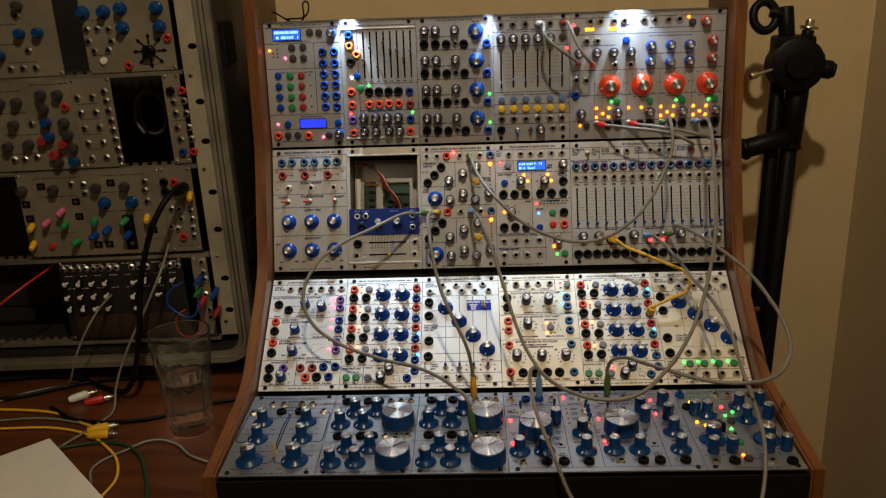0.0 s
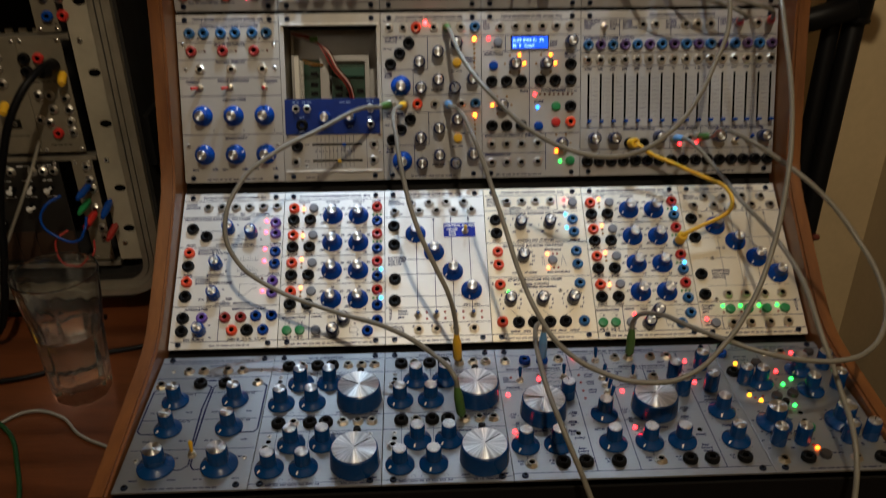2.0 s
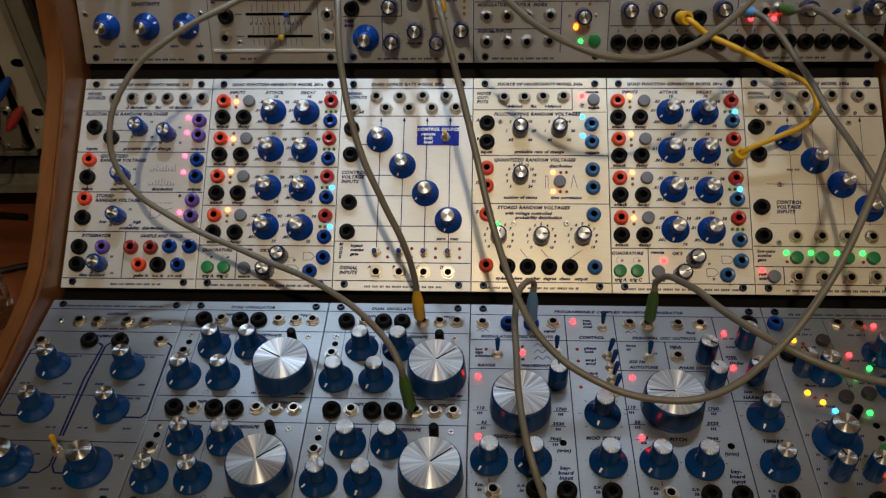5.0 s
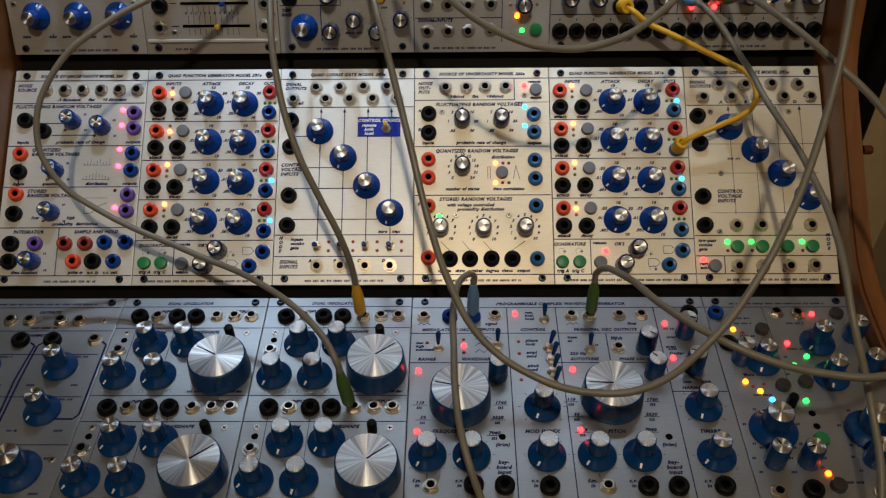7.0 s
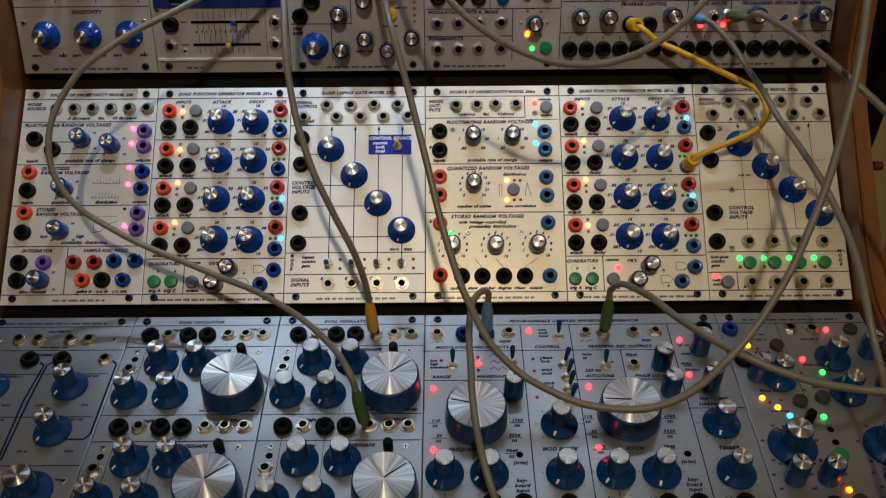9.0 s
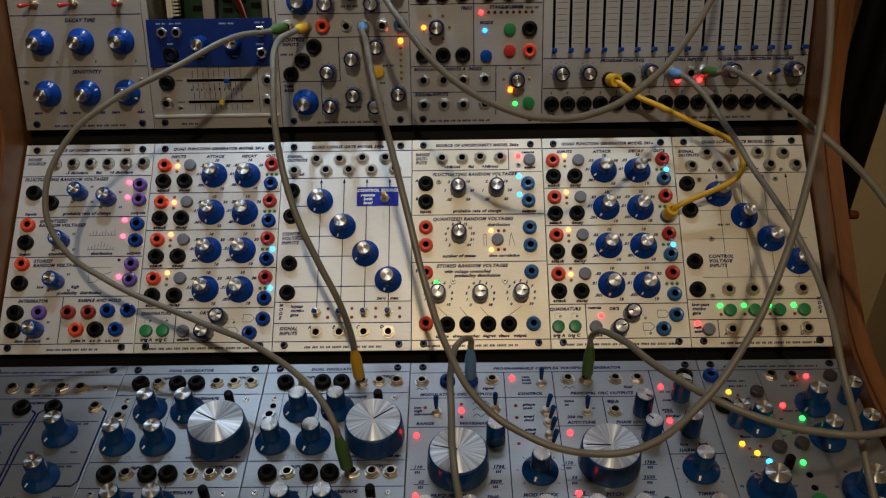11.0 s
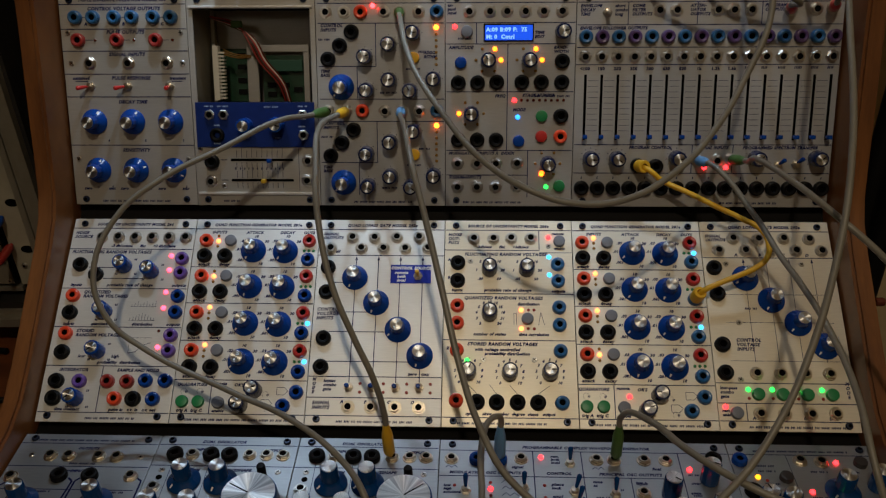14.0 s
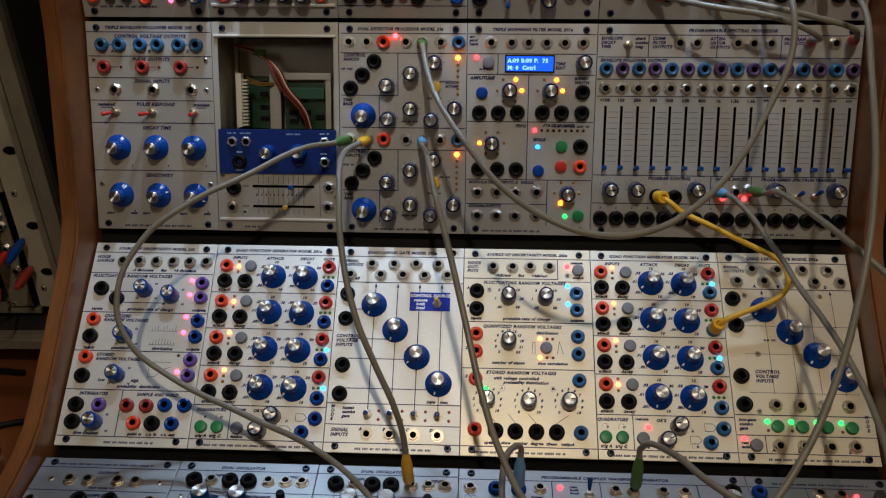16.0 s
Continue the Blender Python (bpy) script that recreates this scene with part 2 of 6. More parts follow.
WALLX, WALLY = 0.615, 0.42
FLOORWOOD = wood("floor_boards", (0.08, 0.035, 0.015), (0.2, 0.1, 0.045), 0.4, (6, 0.6, 6))
slab("floor", -2.4, WALLX, -3.2, WALLY, -0.1, 0.0, FLOORWOOD, "dark wooden floor of the room", "floor")
slab("ceiling", -2.4, WALLX, -3.2, WALLY, 2.5, 2.6, PLASTER, "plain cream plaster ceiling", "ceiling")
slab("wall_north", -2.5, WALLX + 0.1, WALLY, WALLY + 0.1, -0.1, 2.6, PLASTER, "cream plaster wall behind the instruments", "wall")
slab("wall_east", WALLX, WALLX + 0.1, -3.2, WALLY, -0.1, 2.6, PLASTER2, "plain beige plaster side wall", "wall")
# both walls below are unseen; their dark colour keeps metal reflections dim
slab("wall_west", -2.5, -2.4, -3.2, WALLY, -0.1, 2.6, PLASTER3, "unseen side wall, dark brown to keep reflections dim", "wall")
slab("wall_south", -2.5, WALLX + 0.1, -3.3, -3.2, -0.1, 2.6, PLASTER3, "unseen rear wall, dark brown to keep reflections dim", "wall")

TABLE = 0.747


def table():
    root = empty("table", pose(-0.35, 0.05, 0), "dark varnished wooden table carrying the instruments", "table")
    bm = bmesh.new()
    box(bm, -1.6, 0.712, -0.36, 0.36, TABLE - 0.032, TABLE, 0.004)
    part("tabletop", bm, DESK, root)
    for sx in (-1.5, 0.65):
        for sy in (-0.28, 0.28):
            bm = bmesh.new()
            box(bm, sx - 0.03, sx + 0.03, sy - 0.03, sy + 0.03, 0, TABLE - 0.032, 0.003)
            part("leg", bm, DESK, root)


table()

# ---- the curved wooden cabinet ----
MW, MH = 0.10795, 0.1778
ROWS = {1: (-0.1905, -0.0049, 1.42), 2: (0.0000, 0.0000, 35.80), 3: (0.1517, 0.1138, 70.42), 4: (0.2132, 0.2842, 85.74)}


def row_pose(r, m=0):
    y, z, a = ROWS[r]
    return pose((m - 3) * MW, y, z + ZT, a)


def on_row(r, u, v, w=0.0):
    """A world place: u along the row from its first edge, v up the panel, w out of it (metres)."""
    return row_pose(r) @ Vector((u, v, w))


def cabinet():
    root = empty("synthesizer_cabinet", pose(0, 0, TABLE), "curved walnut-sided cabinet with four rows of modules", "cabinet")
    front = []
    rise = {1: (0.003, 0.018), 2: (0.021, 0.03), 3: (0.034, 0.04), 4: (0.04, 0.04)}
    for r in (1, 2, 3, 4):
        a = row_pose(r) @ Vector((0, -0.004 if r > 1 else -0.006, rise[r][0]))
        b = row_pose(r) @ Vector((0, MH + (0.004 if r < 4 else 0.045), rise[r][1]))
        for k in range(6):
            p = a.lerp(b, k / 5)
            front.append((p.y, p.z - TABLE))
    # even the joints between the rows out
    front = [front[0]] + [tuple((front[i - 1][c] + 2 * front[i][c] + front[i + 1][c]) / 4 for c in (0, 1)) for i in range(1, len(front) - 1)] + [front[-1]]
    for k in range(2):
        front = [front[0]] + [tuple((front[i - 1][c] + 2 * front[i][c] + front[i + 1][c]) / 4 for c in (0, 1)) for i in range(1, len(front) - 1)] + [front[-1]]
    outline = [(front[0][0] - 0.002, 0.0)] + front + [(0.33, front[-1][1]), (0.33, 0.0)]
    for side in (-1, 1):
        bm = bmesh.new()
        x0, x1 = side * (3 * MW + 0.0015), side * (3 * MW + 0.0165)
        a = [bm.verts.new((x0, y, z)) for y, z in outline]
        b = [bm.verts.new((x1, y, z)) for y, z in outline]
        bm.faces.new(a)
        bm.faces.new(b[::-1])
        for i in range(len(a)):
            bm.faces.new((a[i], b[i], b[(i + 1) % len(a)], a[(i + 1) % len(a)]))
        bmesh.ops.recalc_face_normals(bm, faces=bm.faces)
        long = [e for e in bm.edges if abs(e.verts[0].co.x - e.verts[1].co.x) < 1e-6 and abs(e.calc_face_angle(0)) > 1.0]
        bmesh.ops.bevel(bm, geom=long, offset=0.0025, segments=2, affect="EDGES")
        ob = part("side_panel", bm, WALNUT, root)
        smooth(ob.data, 35)
    # black rails between and behind the rows
    for (r0, v0, r1, v1) in ((1, MH, 2, 0.0), (2, MH, 3, 0.0), (3, MH, 4, 0.0)):
        p, q = row_pose(r0) @ Vector((0, v0 - 0.012, -0.016)), row_pose(r1) @ Vector((0, v1 + 0.012, -0.016))
        n = Vector((0, -(q.z - p.z), q.y - p.y)).normalized() * 0.004
        bm = bmesh.new()
        w = 3 * MW + 0.0014
        vs = [bm.verts.new((x, c.y, c.z - TABLE)) for x in (-w, w) for c in (p, q, q - n * 3, p - n * 3)]
        for f in ((0, 1, 2, 3), (7, 6, 5, 4), (0, 4, 5, 1), (1, 5, 6, 2), (2, 6, 7, 3), (3, 7, 4, 0)):
            bm.faces.new([vs[i] for i in f])
        bmesh.ops.recalc_face_normals(bm, faces=bm.faces)
        part("rail", bm, RAIL, root, "black steel mounting rail")
    bm = bmesh.new()
    w = 3 * MW + 0.0014
    box(bm, -w, w, -0.1945, -0.1915, 0.002, 0.063, 0.001)
    part("front_panel", bm, RAIL, root, "black front board below the panels")
    bm = bmesh.new()
    box(bm, -w, w, 0.318, 0.33, 0.0, 0.52)
    part("back_panel", bm, RAIL, root)
    bm = bmesh.new()
    box(bm, -w, w, -0.191, 0.318, 0.0, 0.003)
    part("bottom_panel", bm, RAIL, root)
    # pegs on the outer side
    for x, y, z in ((0.3445, 0.067, 0.149), (0.3445, 0.166, 0.185)):
        bm = bmesh.new()
        lathe(bm, [(0.0035, 0), (0.0035, 0.006), (0.003, 0.007)], 12)
        ob = part("peg", bm, PLASTIC["brown"], root)
        ob.matrix_local = pose(x - 0.004, y, z, 0, 90, 0)
    return root


cabinet()


def light_bar():
    root = empty("light_bar", pose(0, 0.198, ZT + 0.497), "black bar with small white diodes over the top row", "light bar")
    bm = bmesh.new()
    box(bm, -0.322, 0.322, -0.012, 0.012, 0, 0.011, 0.002)
    part("housing", bm, BLACK, root)
    lens = bmesh.new()
    lathe(lens, [(0.0022, 0), (0.0022, -0.0008), (0.001, -0.0016)], 10)
    lens = mesh("diode", lens, glow("diode_light", (0.8, 0.9, 1), 30))
    for k in range(7):
        ob = part("diode", lens, None, root)
        ob.location = (-0.27 + k * 0.1, -0.004, -0.0005)
    for s in (-1, 1):
        bm = bmesh.new()
        box(bm, s * 0.316 - 0.004, s * 0.316 + 0.004, -0.008, 0.10, -0.001, 0.004)
        part("bracket", bm, BLACK, root)


light_bar()

# ---- the small parts of a module, each mesh made once ----
MESH = {}


def cached(key, build, *mats):
    if key not in MESH:
        bm = bmesh.new()
        build(bm)
        MESH[key] = smooth(mesh(key.replace("/", "_"), bm, *mats), 38)
    return MESH[key]


def b_nut(bm):
    lathe(bm, [(5.4e-3, 0), (5.4e-3, 0.5e-3), (5.1e-3, 0.8e-3), (4.6e-3, 0.8e-3)], 20, [0, 0, 0, 0])
    lathe(bm, [(4.7e-3, 0.7e-3), (4.7e-3, 1.9e-3), (4.2e-3, 2.3e-3)], 6, [0, 0, 0])
    lathe(bm, [(3.7e-3, 2.0e-3), (3.7e-3, 3.1e-3), (3.45e-3, 3.5e-3), (2.75e-3, 3.5e-3), (2.55e-3, 2.8e-3), (2.5e-3, 2.4e-3)], 16, [0, 0, 0, 0, 1, 1])
    lathe(bm, [(2.6e-3, 2.65e-3), (0.2e-3, 2.6e-3)], 14, [1, 1])


def b_jack(bm):
    lathe(bm, [(5.7e-3, 0), (5.7e-3, 3.2e-3), (5.2e-3, 4.4e-3), (4.2e-3, 4.9e-3), (2.9e-3, 4.6e-3), (2.3e-3, 3.6e-3), (2.2e-3, 1.2e-3)], 20, [0, 0, 0, 0, 0, 1, 1])


def b_led(bm):
    lathe(bm, [(1.95e-3, 0), (1.95e-3, 0.6e-3), (1.5e-3, 1.5e-3), (0.6e-3, 2.0e-3)], 12)


def b_dot(bm):
    lathe(bm, [(1.3e-3, 0), (1.3e-3, 0.4e-3), (0.8e-3, 0.9e-3)], 10)


def b_button(bm):
    lathe(bm, [(4.9e-3, 0), (4.9e-3, 3.2e-3), (4.5e-3, 3.9e-3), (3.8e-3, 4.1e-3)], 20)


def b_screw(bm):
    lathe(bm, [(2.9e-3, 0), (2.9e-3, 1.1e-3), (2.3e-3, 1.9e-3), (1.3e-3, 2.0e-3), (1.2e-3, 1.0e-3)], 14, [0, 0, 0, 1, 1])


def b_trim(bm):
    lathe(bm, [(2.3e-3, 0), (2.3e-3, 0.3e-3), (1.8e-3, 0.7e-3)], 14, [0, 0, 0])
    for a in (0.6, 0.6 + math.pi / 2):
        geo = box(bm, -1.5e-3, 1.5e-3, -0.3e-3, 0.3e-3, 0.65e-3, 0.75e-3, 0, 1)
        bmesh.ops.rotate(bm, verts=geo, cent=(0, 0, 0), matrix=Matrix.Rotation(a, 3, "Z"))


def b_hole(bm):
    lathe(bm, [(2.3e-3, 0), (2.3e-3, 0.25e-3), (1.9e-3, 0.25e-3)], 14)


def b_peg(bm):
    lathe(bm, [(3.3e-3, 0), (3.3e-3, 9e-3), (2.8e-3, 10e-3), (1e-3, 10.4e-3)], 12)


def knob_builder(skirt, body, height, cap, flutes=0):
    def build(bm):
        if skirt > body:
            lathe(bm, [(skirt, 0.3e-3), (skirt, 1.6e-3), (skirt * 0.97, 2.3e-3), (body * 1.28, 4.2e-3), (body * 1.08, 6.5e-3)], 28)
        n = 48 if flutes else 28
        lathe(bm, [(body * 1.06, 0.4e-3), (body * 1.04, height * 0.5), (body, height - 0.8e-3), (body * 0.95, height), (cap, height)], n, flutes=flutes, depth=body * 0.05 if flutes else 0)
    return build


def cap_builder(cap, height):
    def build(bm):
        lathe(bm, [(cap, height), (cap, height + 0.5e-3), (cap * 0.95, height + 0.8e-3)], 28)
    return build


def pointer_builder(r0, r1, z0, z1, w):
    def build(bm):
        geo = [bm.verts.new(p) for p in ((-w, r0, z0), (w, r0, z0), (w * 0.7, r1, z1), (-w * 0.7, r1, z1))]
        top = [bm.verts.new((v.co.x, v.co.y, v.co.z + 0.25e-3)) for v in geo]
        bm.faces.new(top)
        for i in range(4):
            bm.faces.new((geo[i], geo[(i + 1) % 4], top[(i + 1) % 4], top[i]))
    return build


#        skirt   body    height  cap     flutes
KNOB = {"knob": (10.8e-3, 5.9e-3, 15.5e-3, 5.0e-3, 12), "smallknob": (6.3e-3, 6.3e-3, 13.5e-3, 4.6e-3, 12),
        "bigknob": (19.6e-3, 19.6e-3, 17.5e-3, 18.6e-3, 0), "largeknob": (15.5e-3, 8.6e-3, 20e-3, 7.9e-3, 12),
        "redknob": (15.0e-3, 7.6e-3, 17e-3, 6.9e-3, 12), "tealknob": (12.2e-3, 6.4e-3, 18.5e-3, 5.6e-3, 12), "tallknob": (6.4e-3, 6.4e-3, 18.5e-3, 5.6e-3, 12)}
KNOB["plainknob"], KNOB["plainskirt"] = (6.6e-3, 6.6e-3, 12e-3, 5.6e-3, 12), (9.5e-3, 6.0e-3, 14e-3, 5.2e-3, 12)
dice = random.Random(7)


def add_knob(m, kind, colour, x, y, turn):
    skirt, body, height, cap, flutes = KNOB[kind]
    body_mesh = cached(kind + "/" + colour, knob_builder(skirt, body, height, cap, flutes), PLASTIC[colour])
    ob = part("knob", body_mesh, None, m)
    ob.location, ob.rotation_euler = (x, y, 0), (0, 0, turn)
    top = PLASTIC[colour] if kind.startswith("plain") else SPUN
    part("cap", cached(kind + "/" + top.name, cap_builder(cap, height), top), None, ob)
    if skirt > body * 1.2:
        part("pointer", cached(kind + "/pointer", pointer_builder(body * 1.35, skirt * 0.92, 4.0e-3, 2.5e-3, 0.75e-3), WHITE), None, ob)
    else:
        part("pointer", cached(kind + "/pointer", pointer_builder(cap * (0.02 if kind == "bigknob" else 0.15), cap * 0.9, height + 0.72e-3, height + 0.72e-3, 0.55e-3), INKB), None, ob)


def add_toggle(m, tip, x, y, lean=(-0.28, 0)):
    def base(bm):
        lathe(bm, [(4.0e-3, 0), (4.0e-3, 1.3e-3), (3.6e-3, 1.6e-3)], 6)
        lathe(bm, [(2.9e-3, 1.2e-3), (2.8e-3, 4.0e-3), (1.8e-3, 4.4e-3)], 12)
    ob = part("toggle_switch", cached("toggle", base, BRASS), None, m)
    ob.location = (x, y, 0)

    def lever(bm):
        lathe(bm, [(1.0e-3, 3e-3), (1.6e-3, 9e-3), (1.9e-3, 13.5e-3), (1.2e-3, 14.5e-3)], 12)
    mat = {"steel": STEEL, "bluetip": PLASTIC["blue"], "yellow": PLASTIC["yellow"]}.get(tip) or PLASTIC[tip]
    lv = part("lever", cached("lever/" + tip, lever, mat), None, ob)
    lv.rotation_euler = (lean[0], lean[1], 0)


SIMPLE = {"nut": ("jack_socket", b_nut), "jack": ("banana_jack", b_jack), "blackjack": ("banana_jack", b_jack), "led": ("indicator_light", b_led),
          "dot": ("indicator_lens", b_dot), "button": ("push_button", b_button), "screw": ("screw", b_screw), "trim": ("trim_screw", b_trim),
          "hole": ("trim_hole", b_hole), "peg": ("stop_peg", b_peg)}


def put(m, spec, layout, lean=None):
    """Sets parts of one kind on a module: layout holds 'u v' in millimetres from its lower corner, and for knobs a turn."""
    kind, _, colour = spec.partition("/")
    for entry in layout.split(","):
        x, y, *turn = (float(q) for q in entry.split())
        x, y = x * MM, y * MM
        if kind in KNOB:
            spread = (2.1, 2.9) if kind in ("knob", "tealknob") else (-2.4, 2.4)
            add_knob(m, kind, colour, x, y, radians(turn[0]) if turn else dice.uniform(*spread))
        elif kind == "toggle":
            add_toggle(m, colour, x, y, lean or (dice.choice((-0.3, 0.3)), dice.uniform(-0.06, 0.06)))
        else:
            name, build = SIMPLE[kind]
            if kind == "led":
                mats = (LIGHT[colour],)
            elif kind in ("nut", "trim"):
                mats = (BRASS if colour == "brass" else STEEL, BORE)
            elif kind == "hole":
                mats = (BORE,)
            elif kind in ("blackjack", "peg"):
                mats = (BLACK, BORE)
            elif kind == "screw":
                mats = (SCREW, BORE)
            else:
                mats = (PLASTIC["darkgrey" if colour == "dark" else colour], BORE)
            ob = part(name, cached(spec, build, *mats), None, m)
            ob.location, ob.rotation_euler = (x, y, 0), (0, 0, dice.uniform(0, 6))
            if kind == "blackjack":
                ob.scale = (1.1, 1.1, 1)


SCREW = material("blued_screw", (0.02, 0.03, 0.06), 0.3, 0.6)


class Ink:
    """Printed marks of a module, gathered in one mesh."""

    def __init__(self, m, mat=INK):
        self.m, self.mat, self.bm = m, mat, bmesh.new()

    def quad(self, pts):
        self.bm.faces.new([self.bm.verts.new((x * MM, y * MM, 0.12 * MM)) for x, y in pts])

    def line(self, x0, y0, x1, y1, w=0.7):
        d = Vector((x1 - x0, y1 - y0))
        n = Vector((-d.y, d.x)).normalized() * w / 2
        self.quad(((x0 - n.x, y0 - n.y), (x1 - n.x, y1 - n.y), (x1 + n.x, y1 + n.y), (x0 + n.x, y0 + n.y)))
        return self

    def path(self, pts, w=0.5):
        for a, b in zip(pts, pts[1:]):
            self.line(*a, *b, w)
        return self

    def bars(self, x, y, width, h=1.7, word=6.0, gap=1.3):
        """Small print that cannot be read, centred at x."""
        at = x - width / 2
        while at < x + width / 2 - 1:
            wd = min(word * dice.uniform(0.5, 1.3), x + width / 2 - at)
            while wd > 0.5:
                s = min(1.1, wd)
                self.quad(((at, y), (at + s * 0.8, y), (at + s * 0.8 + 0.3, y + h), (at + 0.3, y + h)))
                at, wd = at + s + 0.15, wd - s - 0.15
            at += gap
        return self

    def dial(self, x, y, r, n=9, long=1.6):
        for k in range(n):
            a = radians(-130 + 260 * k / (n - 1))
            s, c = math.sin(a), math.cos(a)
            self.line(x + r * s, y + r * c, x + (r + long) * s, y + (r + long) * c, 0.45)
        return self

    def digits(self, x, y, r, n=6, h=1.8):
        for k in range(n):
            a = radians(-125 + 250 * k / (n - 1))
            self.bars(x + r * math.sin(a), y + r * math.cos(a) - h / 2, 2.6, h)
        return self

    def done(self):
        return tagged(part("printed_legend", self.bm, self.mat, self.m), kind="stuff")


def words(m, text, x, y, h=2.6, mat=INK, align="CENTER", slant=0.25):
    cu = bpy.data.curves.new("lettering", "FONT")
    cu.body, cu.size, cu.align_x, cu.shear, cu.resolution_u = text, (h * 1.52 if h > 2.15 else h * 1.7) * MM, align, slant, 2
    cu.offset, cu.space_character = 0.0002, 1.12
    cu.materials.append(mat)
    ob = new("lettering", cu)
    ob.parent, ob.location = m, (x * MM, y * MM, 0.14 * MM)
    return ob


def module(r, slot, units, label, mat=None, open_at=None, screws=True):
    m = empty("synthesizer_module", row_pose(r, slot), label, "synthesizer module", "modules in the cabinet")
    bm = bmesh.new()
    w = units * MW
    if open_at:
        x0, y0, x1, y1 = (q * MM for q in open_at)
        box(bm, 0.25e-3, w - 0.25e-3, 0, y0, -2e-3, 0, 0.3e-3)
        box(bm, 0.25e-3, w - 0.25e-3, y1, MH, -2e-3, 0, 0.3e-3)
        box(bm, 0.25e-3, x0, y0, y1, -2e-3, -0.02e-3, 0)
        box(bm, x1, w - 0.25e-3, y0, y1, -2e-3, -0.02e-3, 0)
    else:
        box(bm, 0.25e-3, w - 0.25e-3, 0.2e-3, MH - 0.2e-3, -2e-3, 0, 0.35e-3)
    part("faceplate", bm, mat or ALU, m)
    if screws:
        e = units * 107.95 - 9.5
        put(m, "screw", f"9.5 5.2, {e} 5.2, 9.5 172.6, {e} 172.6")
    return m


def screen(m, x0, y0, x1, y1, lit, rows=2, name="display", text=()):
    bm = bmesh.new()
    box(bm, (x0 - 1.2) * MM, (x1 + 1.2) * MM, (y0 - 1.2) * MM, (y1 + 1.2) * MM, 0.0002, 0.0012, 0.0003)
    d = part(name, bm, BLACK, m)
    bm = bmesh.new()
    box(bm, x0 * MM, x1 * MM, y0 * MM, y1 * MM, 0.001, 0.0015)
    part("lit_glass", bm, lit, d)
    if rows:
        bm = bmesh.new()
        h = (y1 - y0) / (rows * 2)
        for k in range(rows):
            x = x0 + 1.5
            while x < x1 - 3:
                wd = dice.uniform(1.2, 1.9)
                if dice.random() < 0.82:
                    yy = y1 - h * (0.5 + 2 * k) - h * 1.1
                    box(bm, x * MM, (x + wd) * MM, yy * MM, (yy + h * 1.1) * MM, 0.0015, 0.0017)
                x += 2.3
        part("characters", bm, LCDTEXT, d)
    for k, line in enumerate(text):
        ob = words(d, line, x0 + 1, y1 - (y1 - y0) * (0.42 + 0.48 * k), (y1 - y0) * 0.25, LCDTEXT, "LEFT", 0)
        ob.location.z = 0.0016
    return d


def slider(m, x, y0, y1, at, tip="blue", across=False):
    """A slot with a small lever; across: along the panel instead of up it."""
    bm = bmesh.new()
    a, b = (y0 * MM, y1 * MM)
    if across:
        box(bm, a, b, (x - 1.1) * MM, (x + 1.1) * MM, 0, 0.25e-3)
    else:
        box(bm, (x - 1.1) * MM, (x + 1.1) * MM, a, b, 0, 0.25e-3)
    s = part("fader", bm, BORE, m)

    def lever(bm):
        box(bm, -0.8e-3, 0.8e-3, -0.5e-3, 0.5e-3, 0, 5e-3)
        box(bm, -1.9e-3, 1.9e-3, -1.7e-3, 1.7e-3, 4e-3, 9.5e-3, 0.7e-3)
    lv = part("fader_cap", cached("fader/" + tip, lever, PLASTIC[tip]), None, s)
    lv.location = (at * MM, x * MM, 0) if across else (x * MM, at * MM, 0)

# ---- third row ----
def envelope_follower():
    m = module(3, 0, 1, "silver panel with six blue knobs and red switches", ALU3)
    for x in (14, 29, 47, 62, 80, 95):
        put(m, "jack/sky", f"{x} 158.5")
    for k, x in enumerate((15, 48, 81)):
        put(m, "jack/darkred", f"{x} 140")
        put(m, "dot/brown", f"{x + 14} 140")
        put(m, "nut/brass", f"{x + 8} 121")
        put(m, "knob/blue", f"{x + 8} 72 {-28 - 3 * k}, {x + 8} 30.5 {-20 - 50 * k}")
    put(m, "toggle/red", "22 102, 54 102", (0.1, -0.5))
    put(m, "toggle/red", "90 102", (0.1, 0.1))
    put(m, "trim", "6 146, 102 146, 7 121, 102 121, 6 40, 102 40")
    ink = Ink(m)
    for v in (169, 149, 131, 112, 93, 52):
        ink.line(0.5, v, 107.4, v)
    for x in (23, 55, 88):
        words(m, "zero", x - 11, 13.5, 1.9)
        words(m, "max", x + 10, 13.5, 1.9)
        ink.line(x - 3, 140, x + 4, 140, 0.5).line(x - 5, 158.5, x + 2, 158.5, 0.5)
        words(m, "ABC"[(23, 55, 88).index(x)], x - 1, 152, 2)
        for y in (55, 15):
            ink.bars(x + 11, y, 1.4, 2)
    ink.line(9, 106, 20, 106).line(92, 106, 101, 106)
    ink.bars(54, 2.6, 60)
    ink.done()
    words(m, "TRIPLE ENVELOPE FOLLOWER MODEL 230", 54, 171.5, 2.1)
    words(m, "CONTROL VOLTAGE OUTPUTS", 55, 164.2)
    words(m, "PULSE OUTPUTS", 55, 145.2)
    words(m, "SIGNAL INPUTS", 55, 127)
    words(m, "PULSE RESPONSE", 57, 107.5)
    words(m, "sustained", 14, 107.5, 2)
    words(m, "transient", 97, 107.5, 2)
    words(m, "DECAY TIME", 57, 87.5)
    words(m, "SENSITIVITY", 57, 46.5)


